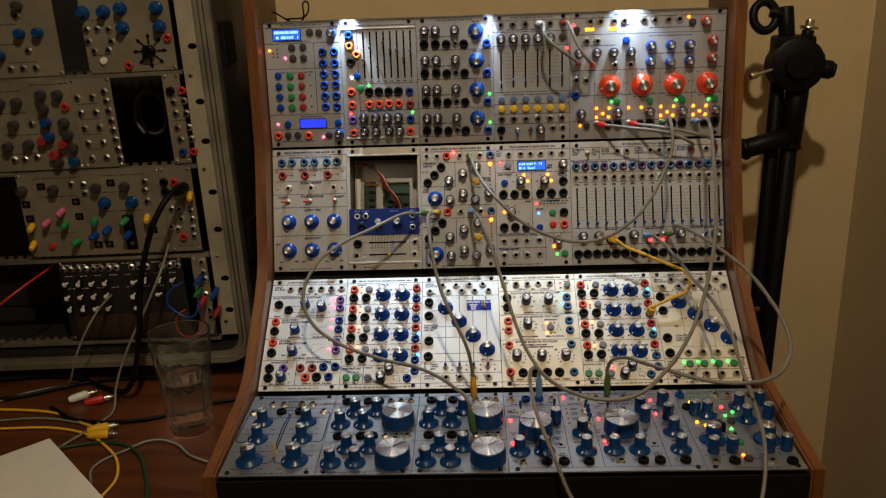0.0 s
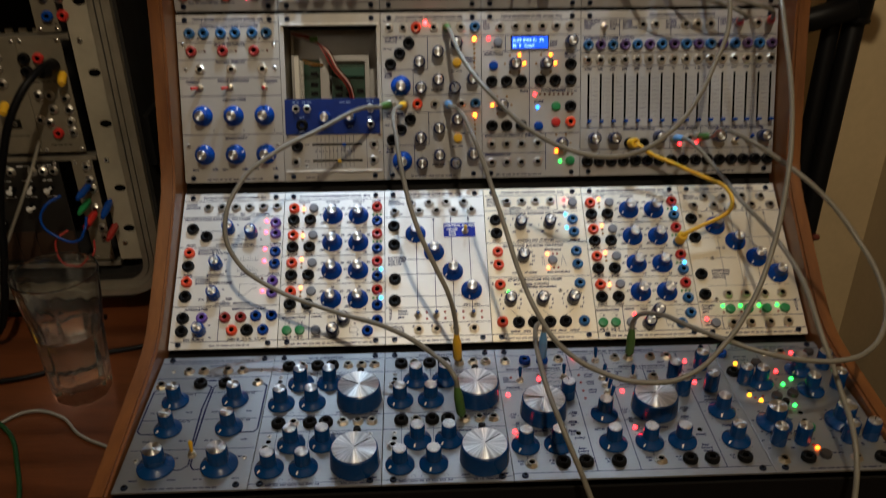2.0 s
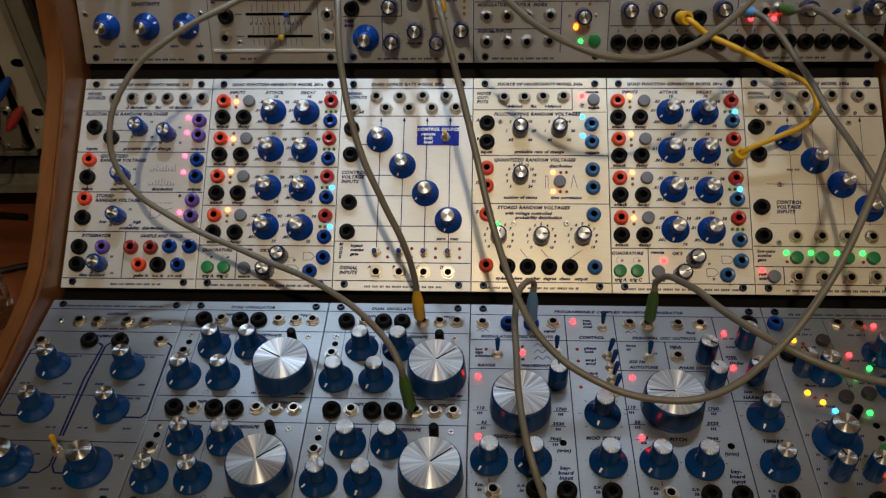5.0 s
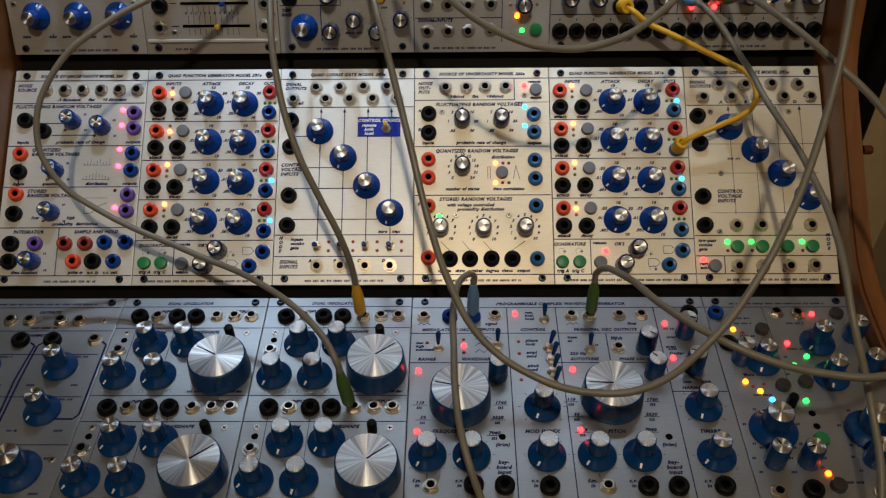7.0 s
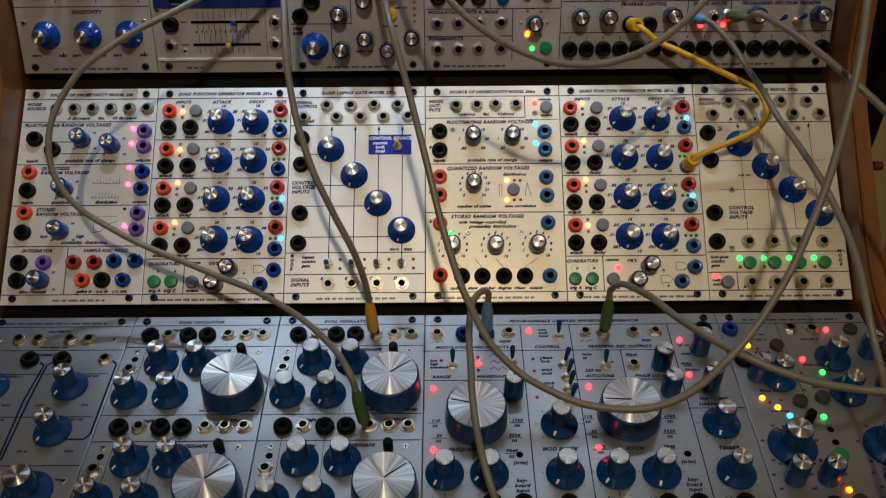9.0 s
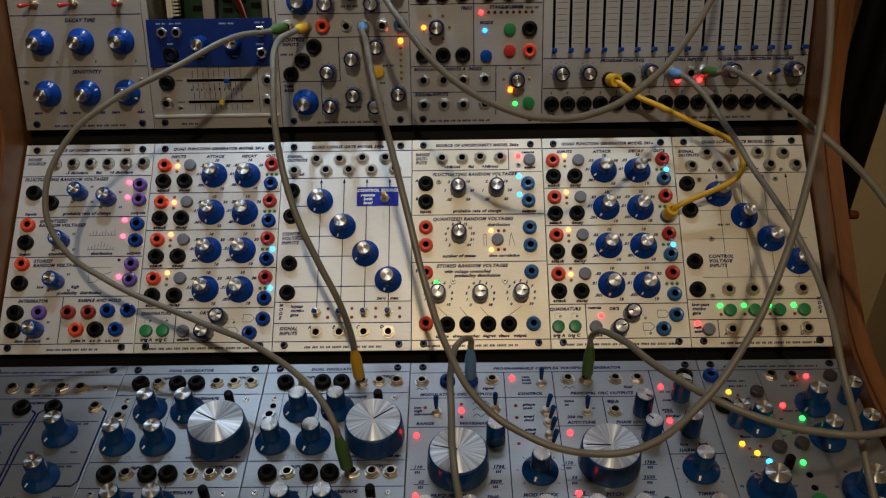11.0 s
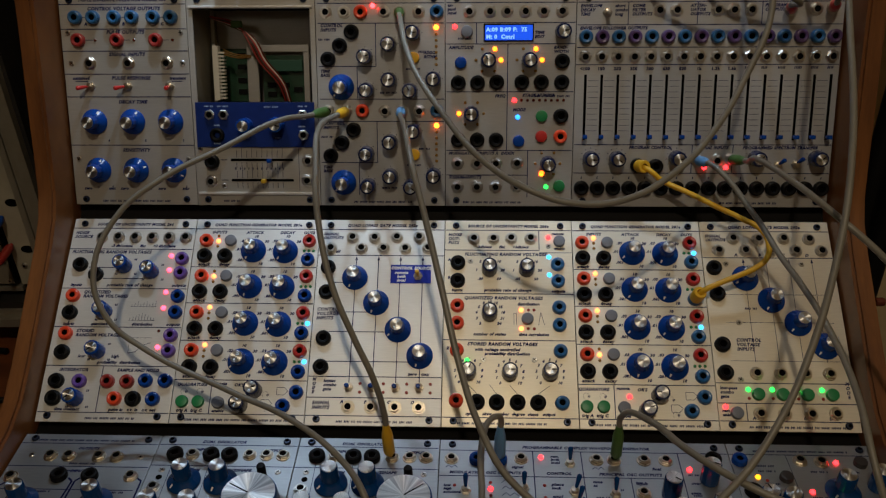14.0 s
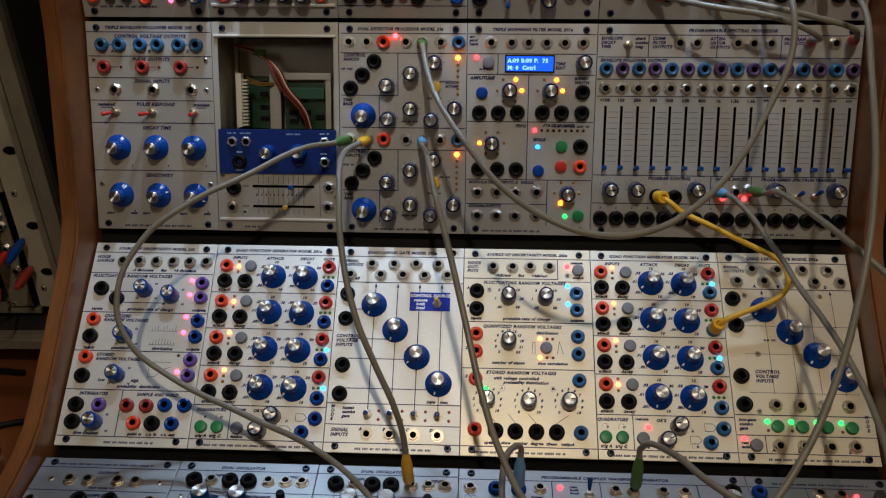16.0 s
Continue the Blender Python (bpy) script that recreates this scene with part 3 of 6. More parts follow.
def open_bay():
    m = module(3, 1, 1, "half-open bay with a blue panel and a two-fader mixer", ALU3, open_at=(5, 88, 103.5, 165))
    # recess behind the opening: back plate, frame, boards and leads
    bm = bmesh.new()
    box(bm, 4e-3, 105e-3, 86e-3, 168e-3, -72e-3, -70e-3)
    part("back_plate", bm, ALU2, m)
    for x0, x1 in ((1e-3, 4e-3), (104e-3, 107e-3)):
        bm = bmesh.new()
        box(bm, x0, x1, 86e-3, 168e-3, -70e-3, -3e-3, 0.5e-3)
        part("side_plate", bm, CASEALU, m)
    bm = bmesh.new()
    box(bm, 8e-3, 40e-3, 87e-3, 134e-3, -58e-3, -56e-3)
    box(bm, 50e-3, 90e-3, 87e-3, 128e-3, -52e-3, -50e-3)
    part("circuit_board", bm, PCB, m)
    bm = bmesh.new()
    def pin(b):
        box(b, 16e-3, 21e-3, -0.8e-3, 0.8e-3, -36e-3, -30e-3, 0.2e-3)
    for k in range(14):
        part("pin", cached("header_pin", pin, PLASTIC["white"]), None, m).location = (0, (91 + k * 3.0) * MM, 0)
    box(bm, 11e-3, 16e-3, 89e-3, 136e-3, -37e-3, -29e-3, 0.5e-3)
    part("connector", bm, PLASTIC["white"], m, "white pin header")
    bm = bmesh.new()
    box(bm, 38e-3, 48e-3, 87e-3, 140e-3, -44e-3, -42e-3, 0.4e-3)
    part("bracket", bm, ALU2, m)
    for x0, x1, y0, y1 in ((48.5e-3, 93e-3, 131e-3, 137e-3), (88e-3, 93e-3, 87e-3, 130.5e-3), (6e-3, 9e-3, 87e-3, 166e-3)):
        bm = bmesh.new()
        box(bm, x0, x1, y0, y1, -47e-3, -45e-3, 0.3e-3)
        part("frame_bar", bm, ALU2, m)
    bm = bmesh.new()
    box(bm, 51e-3, 87e-3, 114e-3, 124e-3, -49.5e-3, -44e-3, 0.5e-3)
    part("socket_strip", bm, PLASTIC["strip"], m, "dull green socket strip")
    chip = bmesh.new()
    box(chip, -4e-3, 4e-3, -2.2e-3, 2.2e-3, 0, 2.5e-3, 0.3e-3)
    chip = mesh("chip", chip, BLACK)
    for x, y in ((30, 96), (30, 106), (30, 118), (30, 128), (58, 94), (58, 102), (70, 94), (70, 102), (82, 98)):
        part("chip", chip, None, m).location = (x * MM, y * MM, (-56 if x < 40 else -50) * MM)
    bm = bmesh.new()
    box(bm, 29e-3, 38e-3, 151e-3, 157e-3, -33e-3, -27e-3, 1e-3)
    part("cable_tie", bm, PLASTIC["olive"], m)
    for k, c in enumerate(("darkred", "brown", "darkgrey", "red", "white", "brown")):
        tube("lead", [((9 + k) * MM, (161 - 0.6 * k) * MM, -34e-3), ((33.7 + 0.6 * k) * MM, (154 - k) * MM, -30e-3), ((44.5 + k) * MM, (139 + 0.6 * k) * MM, -26e-3), ((53 + 1.2 * k) * MM, (122 + 0.4 * k) * MM, -27e-3), ((68 + 0.9 * k) * MM, (103 + 0.4 * k) * MM, -32e-3), ((72 + 0.9 * k) * MM, 88e-3, -40e-3)], 0.75e-3, PLASTIC[c], m)
    for k in range(3):
        tube("lead", [(20e-3, (133 - 2 * k) * MM, -33e-3), (30e-3, (129 - 1.5 * k) * MM, -30e-3), (42e-3, (128 - k) * MM, -41e-3)], 0.5e-3, PLASTIC["amber"], m)
    # blue panel
    bm = bmesh.new()
    box(bm, 3e-3, 105e-3, 50.5e-3, 88.5e-3, 0.2e-3, 1.4e-3, 0.3e-3)
    b = part("blue_plate", bm, BLUEPLATE, m, "dark blue painted plate")
    b.location = (0, 0, 0.0002)
    put(m, "nut", "15 78, 27 78, 95 78, 95 61")
    put(m, "blackjack", "21 61")
    put(m, "smallknob/blue", "46 69, 73 70")
    put(m, "trim", "87 84, 11 57")
    ink = Ink(m, PALE)
    for x, y, w in ((15, 84.5, 8), (27, 84.5, 10), (21, 68.5, 5), (68, 84, 12), (95, 84.5, 8), (95, 67.5, 8), (21, 53, 7), (46, 58, 5), (73, 58, 5)):
        ink.bars(x, y, w, 1.2)
    ink.done().location.z = 0.0016
    # mixer strip
    ink = Ink(m)
    for v in (39.5, 22):
        for k in range(10):
            ink.line(36 + 4.4 * k, v + 2, 36 + 4.4 * k + 0.4, v + 10.5 if k % 2 else v + 8, 0.4)
            ink.line(36 + 4.4 * k, v - 2, 36 + 4.4 * k, v - 7, 0.4)
    ink.bars(57, 31, 46, 2, 1.4, 2.5)
    ink.line(90, 13, 90, 49, 0.4)
    ink.bars(30, 3, 14).line(22, 39.5, 28, 39.5).line(22, 22, 28, 22)
    ink.done()
    put(m, "blackjack", "15 38")
    put(m, "nut", "13 21, 98 39, 97 22")
    put(m, "trim", "5 49, 105 49, 24 17, 104 31")
    slider(m, 39.5, 31, 85, 66, "blue", True)
    slider(m, 22, 31, 85, 60.5, "yellow", True)
    bm = bmesh.new()
    box(bm, 2e-3, 106e-3, 9.5e-3, 11.8e-3, 0.1e-3, 2.2e-3, 0.5e-3)
    part("rail_lip", bm, ALU, m)
    bm = bmesh.new()
    box(bm, 2e-3, 106e-3, 165.5e-3, 167.5e-3, 0.1e-3, 2.2e-3, 0.5e-3)
    part("rail_lip", bm, ALU, m)


PALE = material("pale_blue_print", (0.3, 0.4, 0.6), 0.7)
BLUEPLATE = material("blue_painted_plate", (0.006, 0.022, 0.13), 0.4, spec=0.2, grain=0.1, scale=150)


def dual_processor():
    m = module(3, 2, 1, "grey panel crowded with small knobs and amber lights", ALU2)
    for v in (0, -80.6):
        put(m, "jack/orange", f"38 {162 + v}")
        put(m, "jack/sky", f"101 {162 + v}")
        put(m, "blackjack", f"30 {146 + v}, 20 {135 + v}, 10 {124 + v}")
        put(m, "smallknob/dark", f"61 {136 + v}, 81 {145 + v}, 41 {126 + v}, 61 {107 + v}, 42 {98.5 + v}, 78.5 {98 + v}, 98 {107.5 + v}")
        put(m, "button/yellow", f"81.5 {125 + v}")
        put(m, "knob/blue", f"20.5 {101 + v}")
        put(m, "led/hotamber", f"100.5 {149.5 + v}")
        for k in range(6):
            put(m, "dot/amber", f"100.5 {144 - 4.9 * k + v}")
    put(m, "nut", "9 162, 24 162, 57 162, 70 162, 86 162, 9 81, 24 81, 57 81, 71 81, 86 81")
    put(m, "led/hotred", "48 167")
    ink = Ink(m)
    for v in (0, -80.6):
        ink.line(2, 153 + v, 107, 153 + v).line(2, 118 + v, 50, 118 + v).line(34, 90 + v, 34, 118 + v).line(50, 118 + v, 50, 153 + v)
        for x, y in ((61, 136), (81, 145), (41, 126), (61, 107), (42, 98.5), (78.5, 98), (98, 107.5)):
            ink.dial(x, y + v, 7.2, 7, 1.0)
        ink.bars(8, 139 + v, 12).bars(81, 115 + v, 12).bars(60, 95.5 + v, 14).bars(90, 129 + v, 9)
    ink.line(2, 169, 107, 169).line(2, 91, 107, 91).bars(54, 2.6, 50)
    ink.done()
    words(m, "DUAL DETECTOR PROCESSOR MODEL 296", 52, 171.5, 2)
    words(m, "CONTROL\nINPUTS", 4, 150, 2.1, align="LEFT")
    words(m, "TIME\nBASE", 3, 113, 2.2, align="LEFT")
    words(m, "CONTROL\nINPUTS", 4, 69.5, 2.1, align="LEFT")
    words(m, "TIME\nBASE", 3, 32.5, 2.2, align="LEFT")
    words(m, "ALGO\nRITHM", 90, 128, 2.2, align="LEFT")


def morphing_filter():
    m = module(3, 3, 1, "grey panel with a lit blue display and small knobs", ALU2)
    for x in (20, 37, 51, 66, 81, 96):
        put(m, "nut", f"{x} 162")
    put(m, "nut", "10.5 37, 27 37, 43 37, 61 37.5, 10.5 17, 27 17, 43 17, 61 17.5")
    put(m, "led/red", "8 150, 58 90")
    put(m, "button/grey", "18 146")
    screen(m, 33, 139, 72, 151, LCD, 0, text=("A:09 B:09 F:  75", "M: 0  Cntrl"))
    put(m, "smallknob/dark", "97 146, 36 123, 70 123, 22 79, 87 37")
    put(m, "button/blue", "13 121, 62 56")
    for x, y in ((36, 123), (70, 123), (22, 79), (87, 37)):
        for k in range(6):
            a = radians(-150 + 60 * k)
            lit = (x, k) in ((36, 3), (36, 4), (70, 3), (70, 4), (22, 1), (87, 0))
            put(m, "led/orange" if lit else "dot/amber", f"{x + 10.4 * math.sin(a):.1f} {y + 10.4 * math.cos(a):.1f}")
    put(m, "blackjack", "11 104.5, 27 104.5, 43 105, 64 105, 80 105, 97 105, 97 122, 11 57, 27 57, 43 57, 97 77")
    put(m, "led/blue", "61 76")
    put(m, "led/amber", "82 29")
    put(m, "led/green", "86 17")
    put(m, "button/green", "81 77, 97 18")
    put(m, "button/red", "81 60")
    put(m, "jack/orange", "97 60")
    for k in range(8):
        put(m, "dot/brown", f"{64 + 5 * k} 90")
    ink = Ink(m)
    ink.line(1, 169, 107, 169).line(1, 153, 107, 153).line(1, 136, 107, 136).line(1, 97, 107, 97).line(1, 48, 107, 48).line(1, 27, 70, 27)
    ink.line(52, 48, 52, 136).line(70, 8, 70, 48).line(26, 136, 26, 153)
    ink.bars(17, 139.5, 13).bars(40, 2.6, 50).bars(89, 92.5, 30).bars(16, 24, 4)
    for x in (11, 27, 43, 64, 80):
        ink.bars(x, 98, 3)
    ink.done()
    words(m, "TRIPLE MORPHING FILTER MODEL 291e", 54, 171.5, 2)
    words(m, "ex-\\npand\\ninput".replace("\\n", "\n"), 2, 166, 1.8, align="LEFT")
    words(m, "AMPLITUDE", 3, 132, 2.3, align="LEFT")
    words(m, "TIME\nEDIT", 74, 144, 2.2, align="LEFT")
    words(m, "BAND-\nWIDTH", 90, 132, 2.2, align="LEFT")
    words(m, "FREQ", 46, 92.5, 2.2)
    words(m, "STAGE NUMBER", 78, 93, 2)
    words(m, "MODE", 62, 81, 2)
    words(m, "MODULATION INPUTS A  INDEX", 3, 44.5, 2, align="LEFT")
    words(m, "SIGNAL INPUTS", 3, 24, 2.1, align="LEFT")


def spectral_processor():
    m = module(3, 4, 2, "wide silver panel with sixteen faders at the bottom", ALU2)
    put(m, "toggle/steel", "25 161", (0.1, 0))
    put(m, "nut", "67 162.5, 81 162.5, 114 162.5, 127 162.5, 141 162.5, 173 162.5, 193 163, 206 164, 105 40, 121 40, 132 41")
    ink = Ink(m)
    for k in range(16):
        x = 8 + 13.4 * k
        put(m, "jack/" + ("sky" if k % 2 == 0 else "plum"), f"{x:.1f} 141.5")
        put(m, "nut", f"{x:.1f} 125.5")
        put(m, "blackjack", f"{x:.1f} 16.3")
        slider(m, x + 0.8, 57, 111, 60)
        ink.bars(x, 24, 1.4, 2)
        if k < 10:
            words(m, ("<100", "150", "250", "350", "500", "630", "800", "1k", "1.3k", "1.6k")[k], x, 114.6, 2.1, slant=0)
        else:
            ink.bars(x, 115.5, 6, 2)
        if k < 15:
            for j in range(10):
                ink.line(x + 3, 106 - 4.6 * j, x + 11.4, 106 - 4.6 * j, 0.3)
    for v in (169, 151, 133, 119, 53, 29):
        ink.line(1, v, 215, v)
    for x in (42, 98, 150):
        ink.line(x, 151, x, 169)
    ink.line(134, 29, 134, 53).line(100, 29, 100, 53).bars(150, 2.6, 50)
    for x in (15, 37, 87, 153, 203):
        ink.dial(x, 42, 7.5, 9, 1.2)
    ink.done()
    put(m, "smallknob/dark", "15 41.5, 37 41.5, 87 42, 153 42, 203 42")
    put(m, "blackjack", "55 35.5, 70 35")
    put(m, "led/red", "111 34, 129 34")
    put(m, "toggle/blue", "172 36, 187 37", (-0.4, 0.1))
    words(m, "PROGRAMMABLE SPECTRAL PROCESSOR", 110, 171.5, 2.1)
    words(m, "ENVELOPE\nDECAY\nTIME", 3, 165, 2.2, align="LEFT")
    words(m, "short\ncombo\nlong", 31, 165, 2.2, align="LEFT")
    words(m, "COMB\nFILTER\nOUTPUTS", 45, 165, 2.2, align="LEFT")
    words(m, "ATTEN-\nUATOR\nOUTPUTS", 92, 165, 2.2, align="LEFT")
    words(m, "PROGRAMMED\nOUTPUTS", 152, 165, 2.2, align="LEFT")
    words(m, "ENVELOPE FOLLOWER OUTPUTS", 3, 147.3, 2.2, align="LEFT")
    words(m, "PROGRAM CONTROL", 65, 49.5, 2.2)
    words(m, "SIGNAL INPUTS", 117, 49.5, 2.2)
    words(m, "PROGRAMMED SPECTRUM TRANSFER", 173, 49.5, 2.2)


envelope_follower()
open_bay()
dual_processor()
morphing_filter()
spectral_processor()

# ---- second row ----
def uncertainty_one():
    m = module(2, 0, 1, "silver panel with violet and blue jacks and five knobs")
    for k in range(6):
        put(m, "nut", f"{27 + 14.7 * k:.1f} 160")
    put(m, "blackjack", "13 134, 28 125, 12 91, 12 57, 12 33, 12 19, 77 19")
    put(m, "jack/orange", "12 106, 12 73, 62 19")
    put(m, "jack/purple", "31 33, 100 140, 100.5 127, 100 72, 100 59")
    put(m, "jack/blue", "101 106, 101 92, 85 34, 101 34, 93 19")
    put(m, "jack/darkred", "54 33, 70 33")
    put(m, "led/pink", "90 143, 90 130, 90 110, 90 96, 90 62")
    put(m, "dot/brown", "89 76")
    put(m, "smallknob/blue", "51 133, 75 128, 41 92, 41 58, 30 19")
    ink = Ink(m)
    for v in (168.5, 149, 113, 79, 46):
        ink.line(0.5, v, 107.4, v)
    ink.line(48, 8, 48, 46).line(1, 8, 107, 8)
    ink.line(12, 99, 12, 80).line(20, 132, 44, 132).line(34, 122, 70, 122)
    for k in range(9):
        ink.line(63 + 2.5 * k, 97, 63 + 2.5 * k, 99 + (k % 3) * 1.5, 0.3).line(63 + 2.5 * k, 85, 63 + 2.5 * k, 87 + (4 - abs(k - 4)) * 1.1, 0.3)
    ink.line(62, 97, 84, 97, 0.3).line(62, 85, 84, 85, 0.3)
    ink.path([(66, 57), (72, 58), (78, 64), (84, 66)], 0.4).path([(66, 57), (66, 70), (84, 70)], 0.3)
    ink.bars(60, 2.6, 40)
    for x, y in ((51, 133), (75, 128), (41, 92), (41, 58), (30, 19)):
        ink.digits(x + 2, y - 1, 10, 4)
    ink.done()
    words(m, "SOURCE OF UNCERTAINTY MODEL 266", 54, 171.2, 2)
    words(m, "NOISE\nSOURCE", 3, 163, 2.4, align="LEFT")
    words(m, "-3 db/octave      flat      +3 db/octave", 64, 151, 1.9)
    words(m, "FLUCTUATING RANDOM VOLTAGES", 3, 145, 2.5, align="LEFT")
    words(m, "inputs", 12, 115, 2)
    words(m, "probable rate of change", 58, 115, 2.1)
    words(m, "outputs", 100, 115, 2)
    words(m, "QUANTIZED\nRANDOM VOLTAGES", 20, 108.5, 2.4, align="LEFT")
    words(m, "quantization", 40, 80.6, 1.9)
    words(m, "distribution", 74, 80.6, 1.9)
    words(m, "inputs", 12, 80.6, 1.9)
    words(m, "outputs", 100, 80.6, 1.9)
    words(m, "STORED\nRANDOM VOLTAGES", 20, 74.5, 2.4, align="LEFT")
    words(m, "low", 28, 53, 2)
    words(m, "high", 56, 53, 2)
    words(m, "probability  distribution", 60, 48, 1.9)
    words(m, "INTEGRATOR", 24, 41.5, 2.3)
    words(m, "SAMPLE AND HOLD", 77, 41.5, 2.3)
    words(m, "time constant", 24, 9.5, 1.9)
    words(m, "pulse in   c.v. in   c.v. out", 77, 9.5, 1.9)


def function_generator(slot, lit, dim, tone):
    m = module(2, slot, 1, "silver panel with eight blue knobs in four rows", ALU if slot == 1 else ALUM)
    ink = Ink(m)
    s = 0 if slot == 1 else -2.8
    for k in range(4):
        v = 157 - 32.4 * k
        put(m, "jack/orange", f"{11 + s} {v}")
        put(m, "blackjack", f"{11 + s} {v - 14}, {28.5 + s} {v - 14}")
        put(m, "button/grey", f"{32 + s} {v}")
        for j in range(3):
            put(m, ("led/warm" if j == lit[k] else "dot/amber"), f"{21 + s} {v + 4.8 - 4.8 * j}")
        put(m, "knob/blue", f"{52.5 + s} {v - 9}, {80 + s} {v - 9.5}")
        put(m, "jack/red", f"{100 + s * 0.7} {v}")
        put(m, tone, f"{100 + s * 0.7} {v - 17.2}")
        for j in range(3):
            put(m, ("led/ice" if (k, j) in dim else "dot/green"), f"{96 + 4 * j + s} {v - 8.6}")
        if k:
            ink.line(0.5, v + 8.5, 107.4, v + 8.5)
        for x in (52.5, 80):
            for deg, text in ((-128, ".001"), (-84, ".01"), (-48, ".03"), (4, "10"), (50, "30"), (150, "10")):
                words(m, text, x + s + 13.6 * math.sin(radians(deg)), v - 10 + 13.6 * math.cos(radians(deg)), 1.9)
        words(m, "attack", 11 + s, v - 22.6, 2.1)
        words(m, "decay", 28.5 + s, v - 22.6, 2.1)
    ink.line(0.5, 168.5, 107.4, 168.5).line(0.5, 35.5, 107.4, 35.5).line(0.5, 8, 107.4, 8).line(31 + s, 8, 31 + s, 35.5)
    for x, y in ((7, 26), (20, 26), (73, 24), (76, 12)):
        ink.dial(x + s + 2, y, 2.2, 12, 0.4)
        ink.bars(x + s + 4, y - 1, 2, 1.6)
    ink.path([(84, 30), (90, 30), (93, 27), (90, 24), (84, 24), (84, 30)], 0.4).path([(72, 20), (78, 20), (81, 17), (78, 14), (72, 14), (72, 20)], 0.4)
    ink.bars(55, 2.6, 86)
    ink.done()
    put(m, "button/green", f"{9 + s} 17.5, {22 + s} 17.5")
    put(m, "button/grey", f"{38 + s} 17")
    if slot == 4:
        put(m, "led/red", "40 26")
    put(m, "smallknob/dark", f"{66 + s} 27, {55.5 + s} 15")
    put(m, tone, f"{100 + s * 0.7} 26, {90 + s} 15")
    words(m, "QUAD FUNCTION GENERATOR MODEL 281e", 54, 171.2, 2)
    words(m, "INPUTS", 21 + s, 164.2, 2)
    words(m, "ATTACK", 52 + s, 164, 2.3)
    words(m, "DECAY", 80 + s, 164, 2.3)
    words(m, "OUTS", 99 + s, 164, 2)
    words(m, "QUADRATURE", 15 + s, 30.5, 2.2)
    words(m, "OR'S", 53 + s, 30.5, 2.2)
    words(m, "trig A  trig C", 15 + s, 9.6, 2)
    words(m, "enable", 38 + s, 9.6, 1.9)
    words(m, "remote", 38 + s, 31.5, 1.8)
    return m


def lowpass_gate():
    m = module(2, 2, 1, "silver panel with four staggered blue knobs")
    put(m, "nut", "29 161, 48 161, 67 161.5, 86 161.5, 37 151, 56 151, 74.5 151, 94 151.5, 11 151")
    put(m, "nut/brass", "34 15, 52 15, 71 15, 90 15")
    put(m, "blackjack", "10 133, 10 111, 10.5 71, 10 47")
    put(m, "knob/blue", "33 124, 52 102, 71 79, 89.5 57")
    ink = Ink(m)
    for k, x in enumerate((33.5, 52.3, 71, 89.8)):
        ink.line(x, 34, x, 143).quad(((x - 1.2, 140), (x + 1.2, 140), (x, 143.8)))
        words(m, "ABCD"[k], x - 5, 18, 2)
        for y in (34, 27):
            put(m, "dot/darkred", f"{x + 9:.1f} {y}")
        put(m, "toggle/bluetip", f"{x:.1f} 31", (0.12, 0))
    for y, x in ((120, 33), (94, 52), (77, 71), (52, 89)):
        ink.line(14, y, x, y)
    for v in (168.5, 144.5, 39.5, 22.5, 8):
        ink.line(0.5, v, 107.4, v)
    ink.bars(55, 2.6, 60)
    ink.done()
    bm = bmesh.new()
    box(bm, 63e-3, 97e-3, 119.5e-3, 136e-3, 0.15e-3, 0.5e-3, 0.1e-3)
    part("blue_label_plate", bm, material("royal_blue_print", (0.012, 0.03, 0.36), 0.55, spec=0.2), m)
    put(m, "toggle/yellow", "86 126", (0.05, 0))
    for text, y in (("CONTROL SOURCE", 131.8), ("remote", 127.8), ("both", 124.4), ("local", 121)):
        ob = words(m, text, 80 if y > 130 else 72, y, 2.3 if y > 130 else 2.0, WHITE)
        ob.location.z = 0.0007
    words(m, "QUAD LOPASS GATE MODEL 292e", 54, 171.2, 2.1)
    words(m, "SIGNAL\nOUTPUTS", 4, 163, 2.3, align="LEFT")
    words(m, "all", 17, 147, 2)
    words(m, "CONTROL\nVOLTAGE\nINPUTS", 3, 95, 2.5, align="LEFT")
    words(m, "zero   max", 89, 41, 2)
    words(m, "lopass\ncombo\ngate", 13, 35, 2, align="LEFT")
    words(m, "M\nO\nD\nE", 4, 36, 2, align="LEFT")
    words(m, "SIGNAL\nINPUTS", 5, 17, 2.5, align="LEFT")


